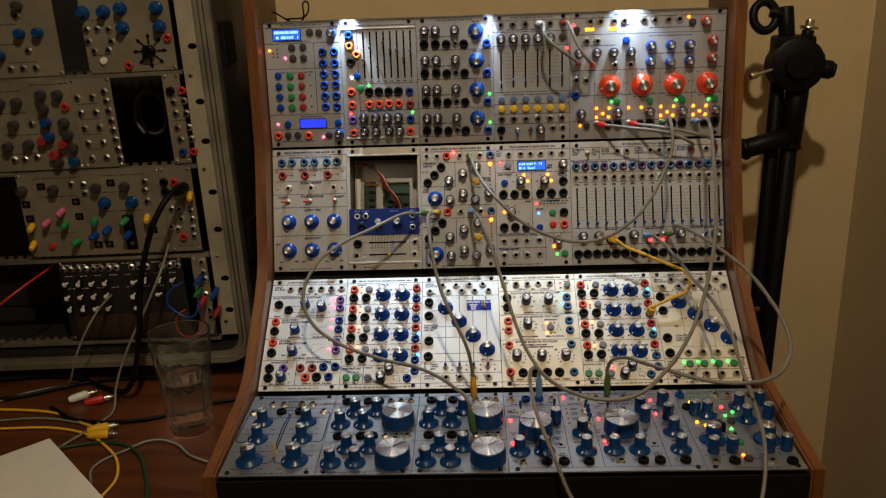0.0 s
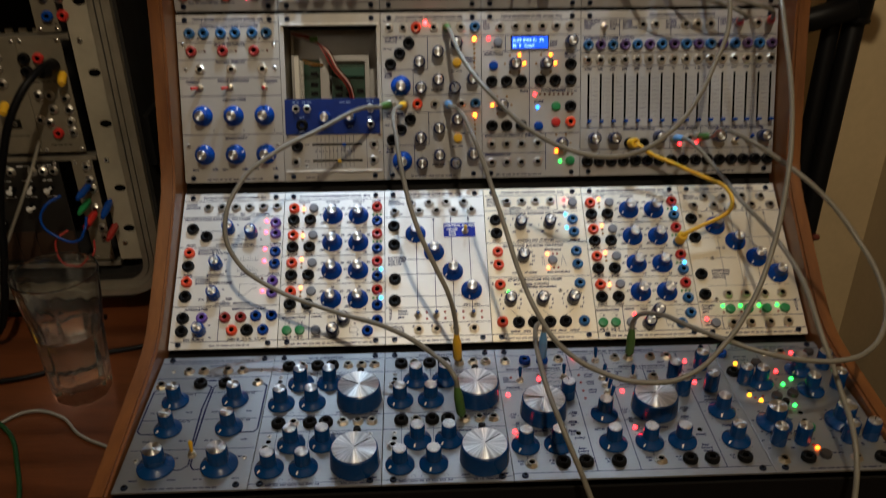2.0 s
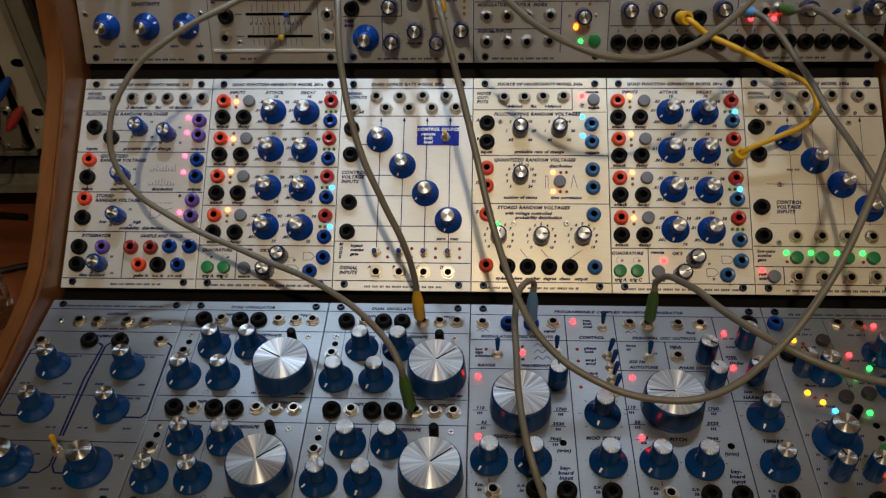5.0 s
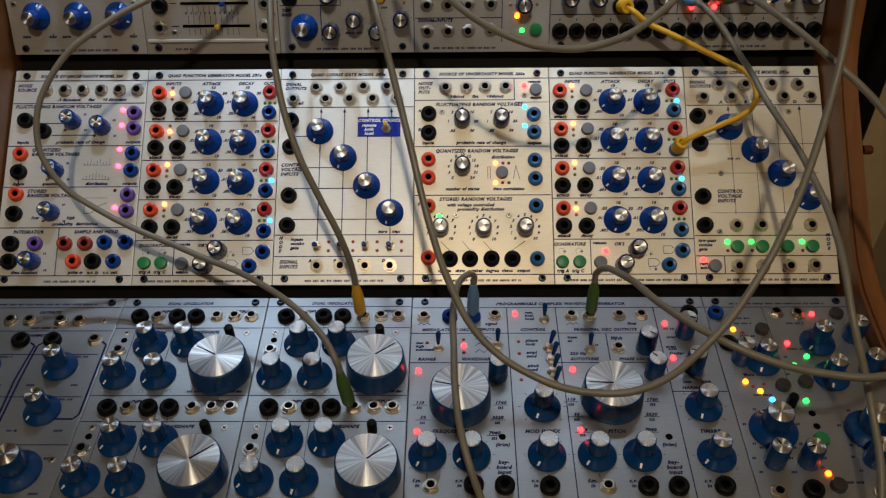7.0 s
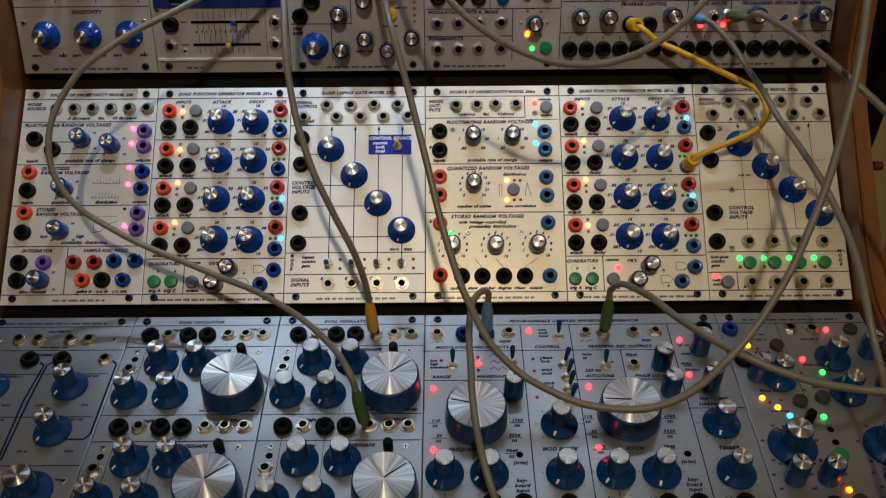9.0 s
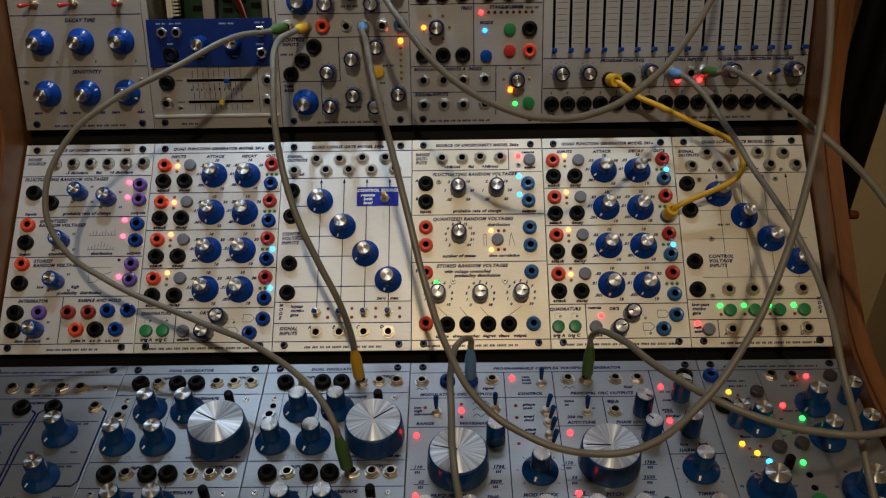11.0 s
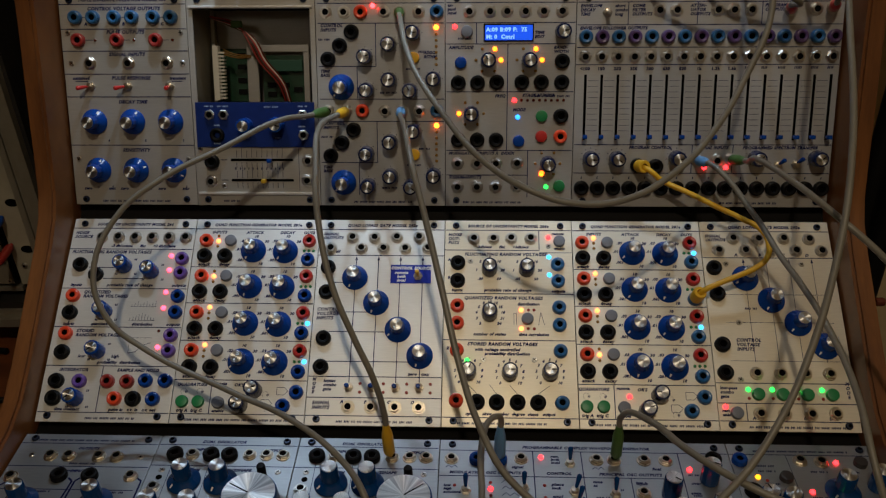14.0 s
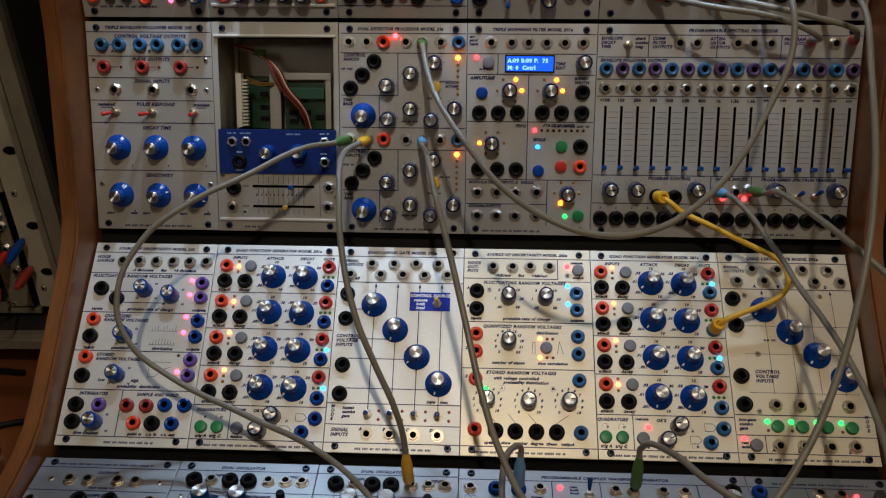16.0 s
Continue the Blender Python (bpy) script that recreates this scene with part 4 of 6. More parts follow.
def uncertainty_two():
    m = module(2, 3, 1, "yellowed panel with six navy knobs and red jacks", ALUW)
    put(m, "nut", "25 160.5, 41.5 160.5, 56.5 161, 73 161")
    put(m, "led/red", "88 162")
    put(m, "button/grey", "97 158, 69 89")
    put(m, "blackjack", "11.5 138, 11.5 122, 28 20, 43.5 20, 60 20, 76 20")
    put(m, "led/ice", "88 144, 88 128")
    put(m, "jack/steelblue", "95 137, 95 122, 95 99, 95 84, 95 62, 95 20")
    put(m, "smallknob/dark", "38 132, 69 132, 38 93, 21 44, 54 43.5, 86 44")
    put(m, "jack/orange", "11.5 100, 11.5 85, 11.5 62, 11.5 21")
    put(m, "led/warm", "64 97, 64 81")
    put(m, "dot/darkred", "70 97, 74.5 97, 69.5 81, 74.5 81")
    put(m, "led/green", "20 54")
    put(m, "trim", "22 140, 88 154, 33 55, 74 55")
    ink = Ink(m)
    ink.line(0.5, 168.5, 107.4, 168.5).line(0.5, 150, 80, 150).line(80, 150, 80, 168.5).line(0.5, 111, 107.4, 111).line(0.5, 71, 107.4, 71).line(0.5, 8, 107.4, 8)
    ink.line(80, 148, 107, 148, 0.5)
    for x, y in ((38, 132), (69, 132), (38, 93), (21, 44), (54, 43.5), (86, 44)):
        if y < 50:
            scale = "0 1 2 3 4 5 6 7 8 9 10".split()
        elif y < 100:
            scale = "2 3 4 6 8 10 12 15 18 21 24".split()
        else:
            scale = ".05 1 2 5 10 20 50".split()
        for k, text in enumerate(scale):
            a = radians(-135 + 270 * k / (len(scale) - 1))
            words(m, text, x + 11 * math.sin(a), y - 1 + 11 * math.cos(a), 1.8)
    for x, xx in ((21, 28), (38, 43.5), (54, 60), (86, 76)):
        ink.path([(x, 34), (xx, 27)], 0.4)
    ink.path([(58, 84), (58, 94), (60, 94), (60, 84)], 0.4).path([(78, 84), (80, 95), (83, 84)], 0.4)
    ink.bars(45, 2.6, 75)
    ink.done()
    words(m, "SOURCE OF UNCERTAINTY MODEL 266e", 54, 171.2, 2)
    words(m, "NOISE\nOUT-\nPUTS", 3, 163, 2.4, align="LEFT")
    words(m, "-3db/oct      flat      +3db/oct", 49, 152, 1.9)
    words(m, "remote", 96, 164.5, 1.8)
    words(m, "enable", 97, 151, 1.8)
    words(m, "FLUCTUATING RANDOM VOLTAGES", 17, 145, 2.5, align="LEFT")
    words(m, "probable rate of change", 53, 113, 2.1)
    words(m, "inputs", 11, 113, 1.9)
    words(m, "outputs", 95, 112.6, 1.9)
    words(m, "QUANTIZED RANDOM VOLTAGES", 17, 106, 2.5, align="LEFT")
    words(m, "distribution", 70, 101, 2)
    words(m, "number of states", 38, 75, 2)
    words(m, "time correlation", 74, 75, 1.9)
    words(m, "STORED RANDOM VOLTAGES", 20, 66.5, 2.5, align="LEFT")
    words(m, "with voltage controlled\n       probability distribution", 26, 62, 2, align="LEFT")
    words(m, "update   skew  number  degree  chaos   output", 54, 10, 1.9)
    for k, c in enumerate("AB"):
        words(m, c, 4, 140 - 16 * k, 2)
    for k, c in enumerate("DE"):
        words(m, c, 4, 87 - 24 * k, 2)


def output_gate():
    m = module(2, 5, 1, "yellowish panel with four staggered blue knobs and green lights", ALUW)
    put(m, "nut", "27 162, 48 161.5, 69 162, 90 161.5, 14 151, 36 151, 57 151, 78 151, 99 151")
    put(m, "nut/brass", "33 46, 52 46, 71 46, 90 46, 32 14, 51 14, 71 14, 90 14.5")
    put(m, "blackjack", "8.5 135, 9 112, 8.5 69, 8.5 46")
    put(m, "knob/blue", "33 126, 52 107, 71 87.5, 90 68.5")
    put(m, "led/green", "25 33, 43.5 33, 63 33, 82 33")
    put(m, "button/green", "32 29, 51 29, 70 29, 89 29")
    put(m, "led/red", "6 19")
    put(m, "button/grey", "14 14")
    put(m, "trim", "19 139, 81 139, 24 88, 20 41")
    put(m, "dot/darkred", "25 26, 43.5 26, 63 26, 82 26")
    ink = Ink(m)
    for x in (33.5, 52.3, 71, 89.8):
        ink.line(x, 55, x, 143, 0.4).quad(((x - 1.2, 140), (x + 1.2, 140), (x, 143.8)))
    for y, x in ((112, 14), (88, 14), (56, 14)):
        ink.line(x, y, 100, y, 0.35)
    for v in (168.5, 144.5, 38, 22, 8):
        ink.line(0.5, v, 107.4, v)
    ink.line(22, 8, 22, 22).bars(35, 99, 10).bars(60, 2.6, 75)
    ink.done()
    words(m, "QUAD LOPASS GATE MODEL 292e", 54, 171.2, 2.1)
    words(m, "SIGNAL\nOUTPUTS", 4, 163, 2.3, align="LEFT")
    words(m, "CONTROL\nVOLTAGE\nINPUTS", 20, 72, 2.5, align="LEFT")
    words(m, "low-pass\ncombo\ngate", 3, 33, 2, align="LEFT")
    words(m, "rem\nenbl", 3, 15, 1.9, align="LEFT")
    for k, c in enumerate("ABCD"):
        words(m, c, 27 + 19.5 * k, 9.5, 2)
        words(m, c, 28 + 19.5 * k, 146, 2)
    words(m, "M\nO\nD\nE", 102, 37, 2.3)


uncertainty_one()
function_generator(1, (1, 1, 0, 0), {(2, 2), (3, 2)}, "jack/blue")
lowpass_gate()
uncertainty_two()
function_generator(4, (0, 0, 0, 1), {(0, 2), (2, 2)}, "jack/steelblue")
output_gate()

# ---- first row ----
KNOB["knob1"] = KNOB["tealknob"]


def ring_modulator():
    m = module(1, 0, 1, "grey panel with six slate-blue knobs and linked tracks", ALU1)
    put(m, "nut/brass", "29 155, 43 155, 66 155, 80 154.5, 97 136, 8 134")
    put(m, "trim", "14 156, 98 155, 100 37, 10 36")
    put(m, "blackjack", "44 135, 67 135")
    put(m, "tealknob/teal", "26 111, 80 111.5, 28 74, 81 74")
    put(m, "largeknob/teal", "29 28, 81 28")
    put(m, "toggle/yellow", "56 41", (-0.1, 0))
    ink = Ink(m)
    ink.line(0.5, 168, 107, 168).line(0.5, 145, 107, 145).line(3, 123, 103, 123).line(3, 86, 103, 86).line(3, 48, 107, 48)
    ink.path([(51, 134), (55, 131), (52, 100), (53, 52)], 1.5).path([(60, 134), (57, 131), (55.5, 100), (55, 52)], 1.5)
    ink.path([(102, 135), (106, 132), (106, 72), (103, 68), (88, 68)], 1.4).path([(8, 130), (3, 126), (2, 72), (6, 68), (20, 68)], 1.4)
    ink.path([(42, 24), (50, 24), (55, 29), (55, 36)], 1.2).path([(66, 24), (60, 24), (57, 29), (57, 36)], 1.2)
    for x, y in ((26, 111), (80, 111), (28, 74), (81, 74), (29, 28), (81, 28)):
        ink.bars(x - 15, y - 16, 7).bars(x + 16, y - 16, 7).bars(x + 12, y + 9, 10)
    ink.bars(54, 140, 16).bars(56, 147, 20).bars(54, 2.6, 60).bars(50, 170.5, 75)
    ink.done()
    words(m, "OUTPUTS", 55, 162, 2.2)
    words(m, "INPUTS", 56, 139.5, 2.2)


def dual_oscillator(slot, tint):
    m = module(1, slot, 1, "grey panel with two large silver-topped tuning knobs", tint)
    ink = Ink(m)
    for v in (0, -81.6):
        put(m, "blackjack", f"16 {157.5 + v}, 43.5 {157.5 + v}, 57.5 {157.5 + v}")
        put(m, "nut/brass", f"29 {158.5 + v}, 72.5 {158.5 + v}, 85.5 {158.5 + v}, 98 {158.5 + v}")
        put(m, "tealknob/teal", f"30 {132 + v}, 57 {132 + v}, 15 {103.5 + v}, 43 {103.5 + v}")
        put(m, "bigknob/teal", f"85.5 {107.5 + v} {62 if slot == 1 and v == 0 else -52}")
        put(m, "peg", f"86 {140 + v}")
        put(m, "nut", f"9 {126 + v}")
        put(m, "hole", f"10 {136 + v}")
        put(m, "trim", f"10 {143 + v}, 97 {142.5 + v}")
        ink.line(0.5, 147.5 + v, 107, 147.5 + v).line(0.5, 87 + v, 107, 87 + v, 0.6)
        ink.path([(16, 151 + v), (16, 143 + v), (16, 92 + v)], 0.4).path([(44, 151 + v), (44, 92 + v)], 0.4).path([(58, 151 + v), (58, 140 + v)], 0.4)
        for x in (12, 26, 34, 53):
            ink.dial(x, 90.5 + v, 1.4, 10, 0.4)
        ink.path([(71, 128 + v), (71, 131.5 + v), (74, 131.5 + v), (74, 128 + v), (77, 128 + v), (77, 131.5 + v)], 0.4)
        ink.bars(70, 89.5 + v, 9).bars(99, 89.5 + v, 10)
        words(m, "INPUTS", 36, 162.6 + v, 2.2)
        words(m, "OUTPUTS", 90, 162.6 + v, 2.2)
        words(m, "FM", 36, 142 + v, 2.2)
        words(m, "WAVESHAPE", 66, 142.5 + v, 2.3)
        words(m, "20 hz", 99, 89.5 + v, 1.8)
    ink.line(0.5, 168.5, 107, 168.5).bars(36, 2.6, 44).bars(86, 2.6, 22)
    ink.done()
    words(m, "DUAL OSCILLATOR", 50, 170.6, 2.3)


def waveform_generator():
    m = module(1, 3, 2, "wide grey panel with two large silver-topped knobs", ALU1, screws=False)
    put(m, "screw", "9.5 5.2, 206.5 5.2, 9.5 172.6, 206.5 172.6")
    put(m, "nut/brass", "9 158, 61 159, 117 159, 130 159, 152 159, 168 159, 147 128, 16.5 18, 125 18")
    put(m, "jack/blue", "28 157, 45 157")
    put(m, "led/red", "76 161, 38 130, 113 109, 113 59, 7 58, 6.5 108, 184 151, 184 119")
    put(m, "toggle/teal", "97 155, 62 131, 127 127, 20 128", (-0.2, 0))
    put(m, "toggle/teal", "98 128, 99 117.5, 99 107, 99 96", (-0.35, 0.25))
    put(m, "dot/darkred", "77 134, 77 123, 77 111, 77 100, 12 133, 38 136, 38 124")
    put(m, "tallknob/teal", "61 103, 166 127, 168 104, 196 141, 196 109")
    put(m, "bigknob/teal", "35 81 78, 136 83.5 88")
    put(m, "tealknob/teal", "89.5 77, 14 40, 42 40, 89.5 40, 121 40, 149.5 40, 196 39.5, 196 77")
    put(m, "blackjack", "43 18.5, 62 18, 89.5 17.5, 149.5 17.5, 168 17.5, 196 17.5, 203 160")
    put(m, "hole", "62 54, 169 54")
    ink = Ink(m)
    ink.line(0.5, 167, 215, 167).line(0.5, 142, 175, 142).line(0.5, 115, 70, 115).line(103, 115, 175, 115)
    for x in (70, 106, 178):
        ink.line(x, 8, x, 167)
    ink.line(140, 115, 140, 142).line(178, 90, 215, 90).line(0.5, 8, 215, 8)
    for x, y in ((14, 40), (42, 40), (89.5, 40), (121, 40), (149.5, 40), (196, 39.5)):
        ink.line(x, y - 13, x, 24, 0.6).dial(x, y, 13.6, 7, 1)
    for x, y in ((89.5, 77), (196, 77)):
        ink.dial(x, y, 14, 7, 2)
    for cx, cy in ((35, 81), (136, 83.5)):
        for k, (left, right) in enumerate((("110", "1760"), ("55", "3520"), ("27.5", "7040"))):
            for side, text in ((-1, left), (1, right)):
                x, y = cx + side * (27 - k * 2.5), cy - 2 - 12 * k
                words(m, text, x, y + 0.8, 2.2)
                ink.line(x - 5, y, x + 5, y, 0.5).bars(x, y - 3.4, 4, 2.2)
    for k in range(3):
        y = 124 + 6 * k
        ink.path([(46 + 3 * j, y + (3 if j % 2 else 0)) for j in range(5)], 0.5)
    ink.path([(5 + 2.2 * j, 150 + (2.2 if j % 2 else 0)) for j in range(5)], 0.5).path([(113 + 2.2 * j, 150 + (2.2 if j % 2 else 0)) for j in range(5)], 0.5)
    for x, y in ((130, 130), (147, 137), (186, 145), (205, 128), (186, 126)):
        ink.bars(x, y, 8)
    ink.done()
    words(m, "PROGRAMMABLE COMPLEX WAVEFORM GENERATOR", 110, 169.6, 2.1)
    words(m, "MODULATION OSC OUTPUTS", 34, 144.2, 2.3)
    words(m, "low\nhigh\nautotune", 4, 132, 1.8, align="LEFT")
    words(m, "RANGE", 12, 117, 2.3)
    words(m, "WAVESHAPE", 47, 117, 2.3)
    words(m, "CONTROL", 88, 144.2, 2.3)
    words(m, "rem.\nboth\nlocal", 83, 161, 1.8, align="LEFT")
    words(m, "phase\nlock", 82, 134, 2, align="LEFT")
    words(m, "ampl\nmod", 82, 123, 2, align="LEFT")
    words(m, "pitch\nmod", 82, 111, 2, align="LEFT")
    words(m, "PRINCIPAL OSC OUTPUTS", 140, 144.2, 2.3)
    words(m, "AUTOTUNE", 122, 117, 2.2)
    words(m, "PHASE LOCK", 157, 117, 2.2)
    words(m, "FREQUENCY", 28, 57, 2.4)
    words(m, "MOD INDEX", 88, 57, 2.4)
    words(m, "PITCH", 136, 57, 2.4)
    words(m, "HARMONICS", 196, 92, 2.3)
    words(m, "low      high", 196, 97, 2)
    words(m, "even", 184, 128, 2)
    words(m, "Order", 187, 122, 2.1)
    words(m, "tune\nat", 112, 137, 2, align="LEFT")
    words(m, "220 Hz", 118, 122, 2)
    words(m, "input", 147, 136, 2)
    words(m, "signal", 58, 150, 2)
    words(m, "final", 160, 150, 2)
    words(m, "over", 186, 137, 2)
    words(m, "TIMBRE", 196, 57, 2.4)
    for x in (62, 168):
        words(m, "(trim)", x, 47, 2)
        words(m, "key-\nboard\ninput", x, 34, 2.1)
    for x, s in ((8, "f.m.\nin"), (34, "c.v.\nin"), (81, "c.v.\nin"), (116, "f.m.\nin"), (141, "c.v.\nin"), (187, "c.v.\nin")):
        words(m, s, x, 21, 2)


def lit_oscillator():
    m = module(1, 5, 1, "grey panel with coloured lights and slate-blue knobs", ALU1)
    put(m, "jack/blue", "6.5 160")
    put(m, "blackjack", "9 131, 33 15, 95 12.5")
    put(m, "tallknob/teal", "14.5 117, 15 35, 36 35, 98 137, 99 107, 77 36, 97 38")
    put(m, "tealknob/teal", "29 115, 72 132, 72 102")
    put(m, "largeknob/teal", "21 59, 82 58")
    put(m, "peg", "38 79")
    put(m, "nut/brass", "51 161, 66 160, 12 14, 74 14")
    put(m, "button/dark", "36 144, 94 159, 37 94, 53 97, 49 18")
    put(m, "led/yellow", "16 145, 13 98, 21 90")
    put(m, "led/red", "77 160, 51 132")
    put(m, "led/green", "61 120, 50 112, 49 82")
    put(m, "led/ice", "27 83")
    put(m, "led/amber", "46 27")
    put(m, "dot/darkred", "22 142, 17 94, 25 96, 44 31")
    put(m, "hole", "50 72, 50 62")
    put(m, "button/green", "49 51")
    ink = Ink(m)
    ink.line(0.5, 167, 107, 167).line(42, 100, 42, 167, 0.4)
    for x, y in ((15, 35), (36, 35), (77, 36), (97, 38), (29, 115), (21, 59), (82, 58)):
        ink.digits(x, y, 12 if y < 50 else 18, 6)
    for x, y in ((24, 150), (24, 155), (26, 138), (20, 103), (22, 86), (62, 150), (84, 150), (60, 20), (56, 126), (56, 106)):
        ink.bars(x, y, 13)
    ink.bars(60, 2.6, 60).bars(54, 169.6, 70)
    ink.done()


ring_modulator()
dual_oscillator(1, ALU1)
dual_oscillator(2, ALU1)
waveform_generator()
lit_oscillator()

# ---- fourth row ----
def preset_manager():
    m = module(4, 0, 1, "grey panel with two lit blue displays and coloured buttons", ALU2)
    screen(m, 14, 152, 52, 166, LCD)
    screen(m, 44, 28, 81, 40, LCDPLAIN, 0)
    put(m, "button/dark", "66 162, 79 161, 39 142, 55 142, 40 127, 55 127, 25 18, 39 18, 85 17")
    put(m, "smallknob/blue", "97 160, 100 19")
    put(m, "led/amber", "7 138")
    put(m, "led/pink", "29 127, 11 34, 76 14")
    for k in range(6):
        put(m, "jack/blue", f"82.5 {134 - 15.2 * k:.1f}, 99 {134 - 15.2 * k:.1f}")
    for k in range(4):
        v = 103 - 15 * k
        put(m, "button/blue", f"17 {v}")
        put(m, "button/green", f"34 {v}")
        put(m, "button/darkred", f"50 {v}")
        put(m, "dot/brown", f"62 {v}")
    put(m, "dot/brown", "12 129, 18 129, 12 134, 18 134, 18 139")
    put(m, "button/blue", "26 34, 99 34")
    put(m, "jack/orange", "11 18, 55 17")
    ink = Ink(m)
    for v in (168.5, 147, 112, 47, 26):
        ink.line(0.5, v, 107.4, v)
    ink.line(70, 47, 70, 147).bars(40, 106, 55).bars(54, 171, 60).bars(45, 148.8, 40).bars(60, 43, 30).bars(40, 8, 50)
    ink.done()


def fader_bay():
    m = module(4, 1, 1, "grey panel with eight upright faders and red jacks", ALU2)
    put(m, "jack/blue", "13 156, 96 76, 96 37")
    put(m, "jack/apricot", "13 141, 23 129")
    put(m, "blackjack", "14 119, 38 77, 52 77, 66 76.5, 80 76.5")
    put(m, "led/white", "14 97")
    put(m, "button/blue", "22 99")
    put(m, "button/green", "26 82")
    put(m, "led/green", "38 85, 99 46")
    ink = Ink(m)
    for k in range(8):
        slider(m, 33 + 9.5 * k, 95, 160, dice.uniform(100, 150), "darkgrey")
        ink.bars(33 + 9.5 * k, 90, 5)
    put(m, "jack/orange", "13 77, 13 59, 38 59, 52 59, 66 59, 80 59, 13 19, 95 19")
    put(m, "jack/darkred", "96 58")
    put(m, "led/red", "10 46")
    put(m, "jack/purple", "13 38")
    put(m, "smallknob/dark", "29 40.5, 46 40.5, 63 40, 79 39.5, 29 21, 46 21, 65 21, 80 20.5")
    for v in (168, 88, 50, 30):
        ink.line(24, v, 107.4, v)
    ink.line(24, 8, 24, 168).bars(60, 69, 50).bars(54, 48, 40)
    ink.done()
    bm = bmesh.new()
    box(bm, 2e-3, 106e-3, 9.5e-3, 11.8e-3, 0.1e-3, 2.2e-3, 0.5e-3)
    part("rail_lip", bm, ALU, m)
    bm = bmesh.new()
    box(bm, 2e-3, 106e-3, 163.5e-3, 165.5e-3, 0.1e-3, 2.2e-3, 0.5e-3)
    part("rail_lip", bm, ALU, m)


def quad_mixer():
    m = module(4, 2, 1, "grey panel with four blue knobs in a column", ALU2)
    ink = Ink(m)
    for k in range(4):
        v = 158.5 - 40.4 * k
        put(m, "smallknob/dark", f"12 {v:.1f}, 27.5 {v:.1f}, 54.5 {v:.1f}")
        put(m, "knob/blue", f"84 {v - 2.5:.1f}")
        put(m, "blackjack", f"11 {v - 18.5:.1f}, 27 {v - 18.5:.1f}, 42 {v - 19:.1f}, 67 {v - 19.3:.1f}")
        put(m, "nut", f"55 {v - 18.5:.1f}")
        put(m, "jack/blue", f"99 {v - 19.3:.1f}")
        put(m, "led/green" if k > 1 else "dot/green", f"102 {v - 9:.1f}")
        ink.line(0.5, v - 27, 107, v - 27).bars(30, v - 9.5, 44).bars(85, v + 10, 12)
        for x in (12, 27.5, 54.5):
            ink.dial(x, v, 7.4, 7, 1)
    ink.bars(54, 171, 50)
    ink.done()


def six_faders():
    m = module(4, 3, 1, "grey panel with seven faders and yellow buttons", ALU2)
    ink = Ink(m)
    for k in range(6):
        x = 11 + 17.2 * k
        put(m, "nut", f"{x:.1f} 163")
        put(m, "smallknob/dark" if k < 5 else "button/dark", f"{x:.1f} 144")
        slider(m, x, 76, 128, dice.uniform(80, 95), "steel")
        put(m, "button/steel", f"{x:.1f} 60")
        put(m, "button/yellow", f"{x:.1f} 46.5")
        put(m, "nut/brass", f"{x:.1f} 32")
        if k < 5:
            for j in range(9):
                ink.line(x + 3, 124 - 5 * j, x + 14, 124 - 5 * j, 0.3)
    put(m, "led/red", "104 129")
    put(m, "blackjack", "10 17")
    put(m, "toggle/blue", "33 16, 52 16")
    put(m, "smallknob/dark", "66 17")
    put(m, "nut", "84 18, 98 18")
    for v in (168.5, 153, 134, 70, 53, 39, 25):
        ink.line(0.5, v, 107.4, v)
    ink.bars(50, 155, 60).bars(54, 65.5, 80).bars(54, 171, 60)
    ink.done()


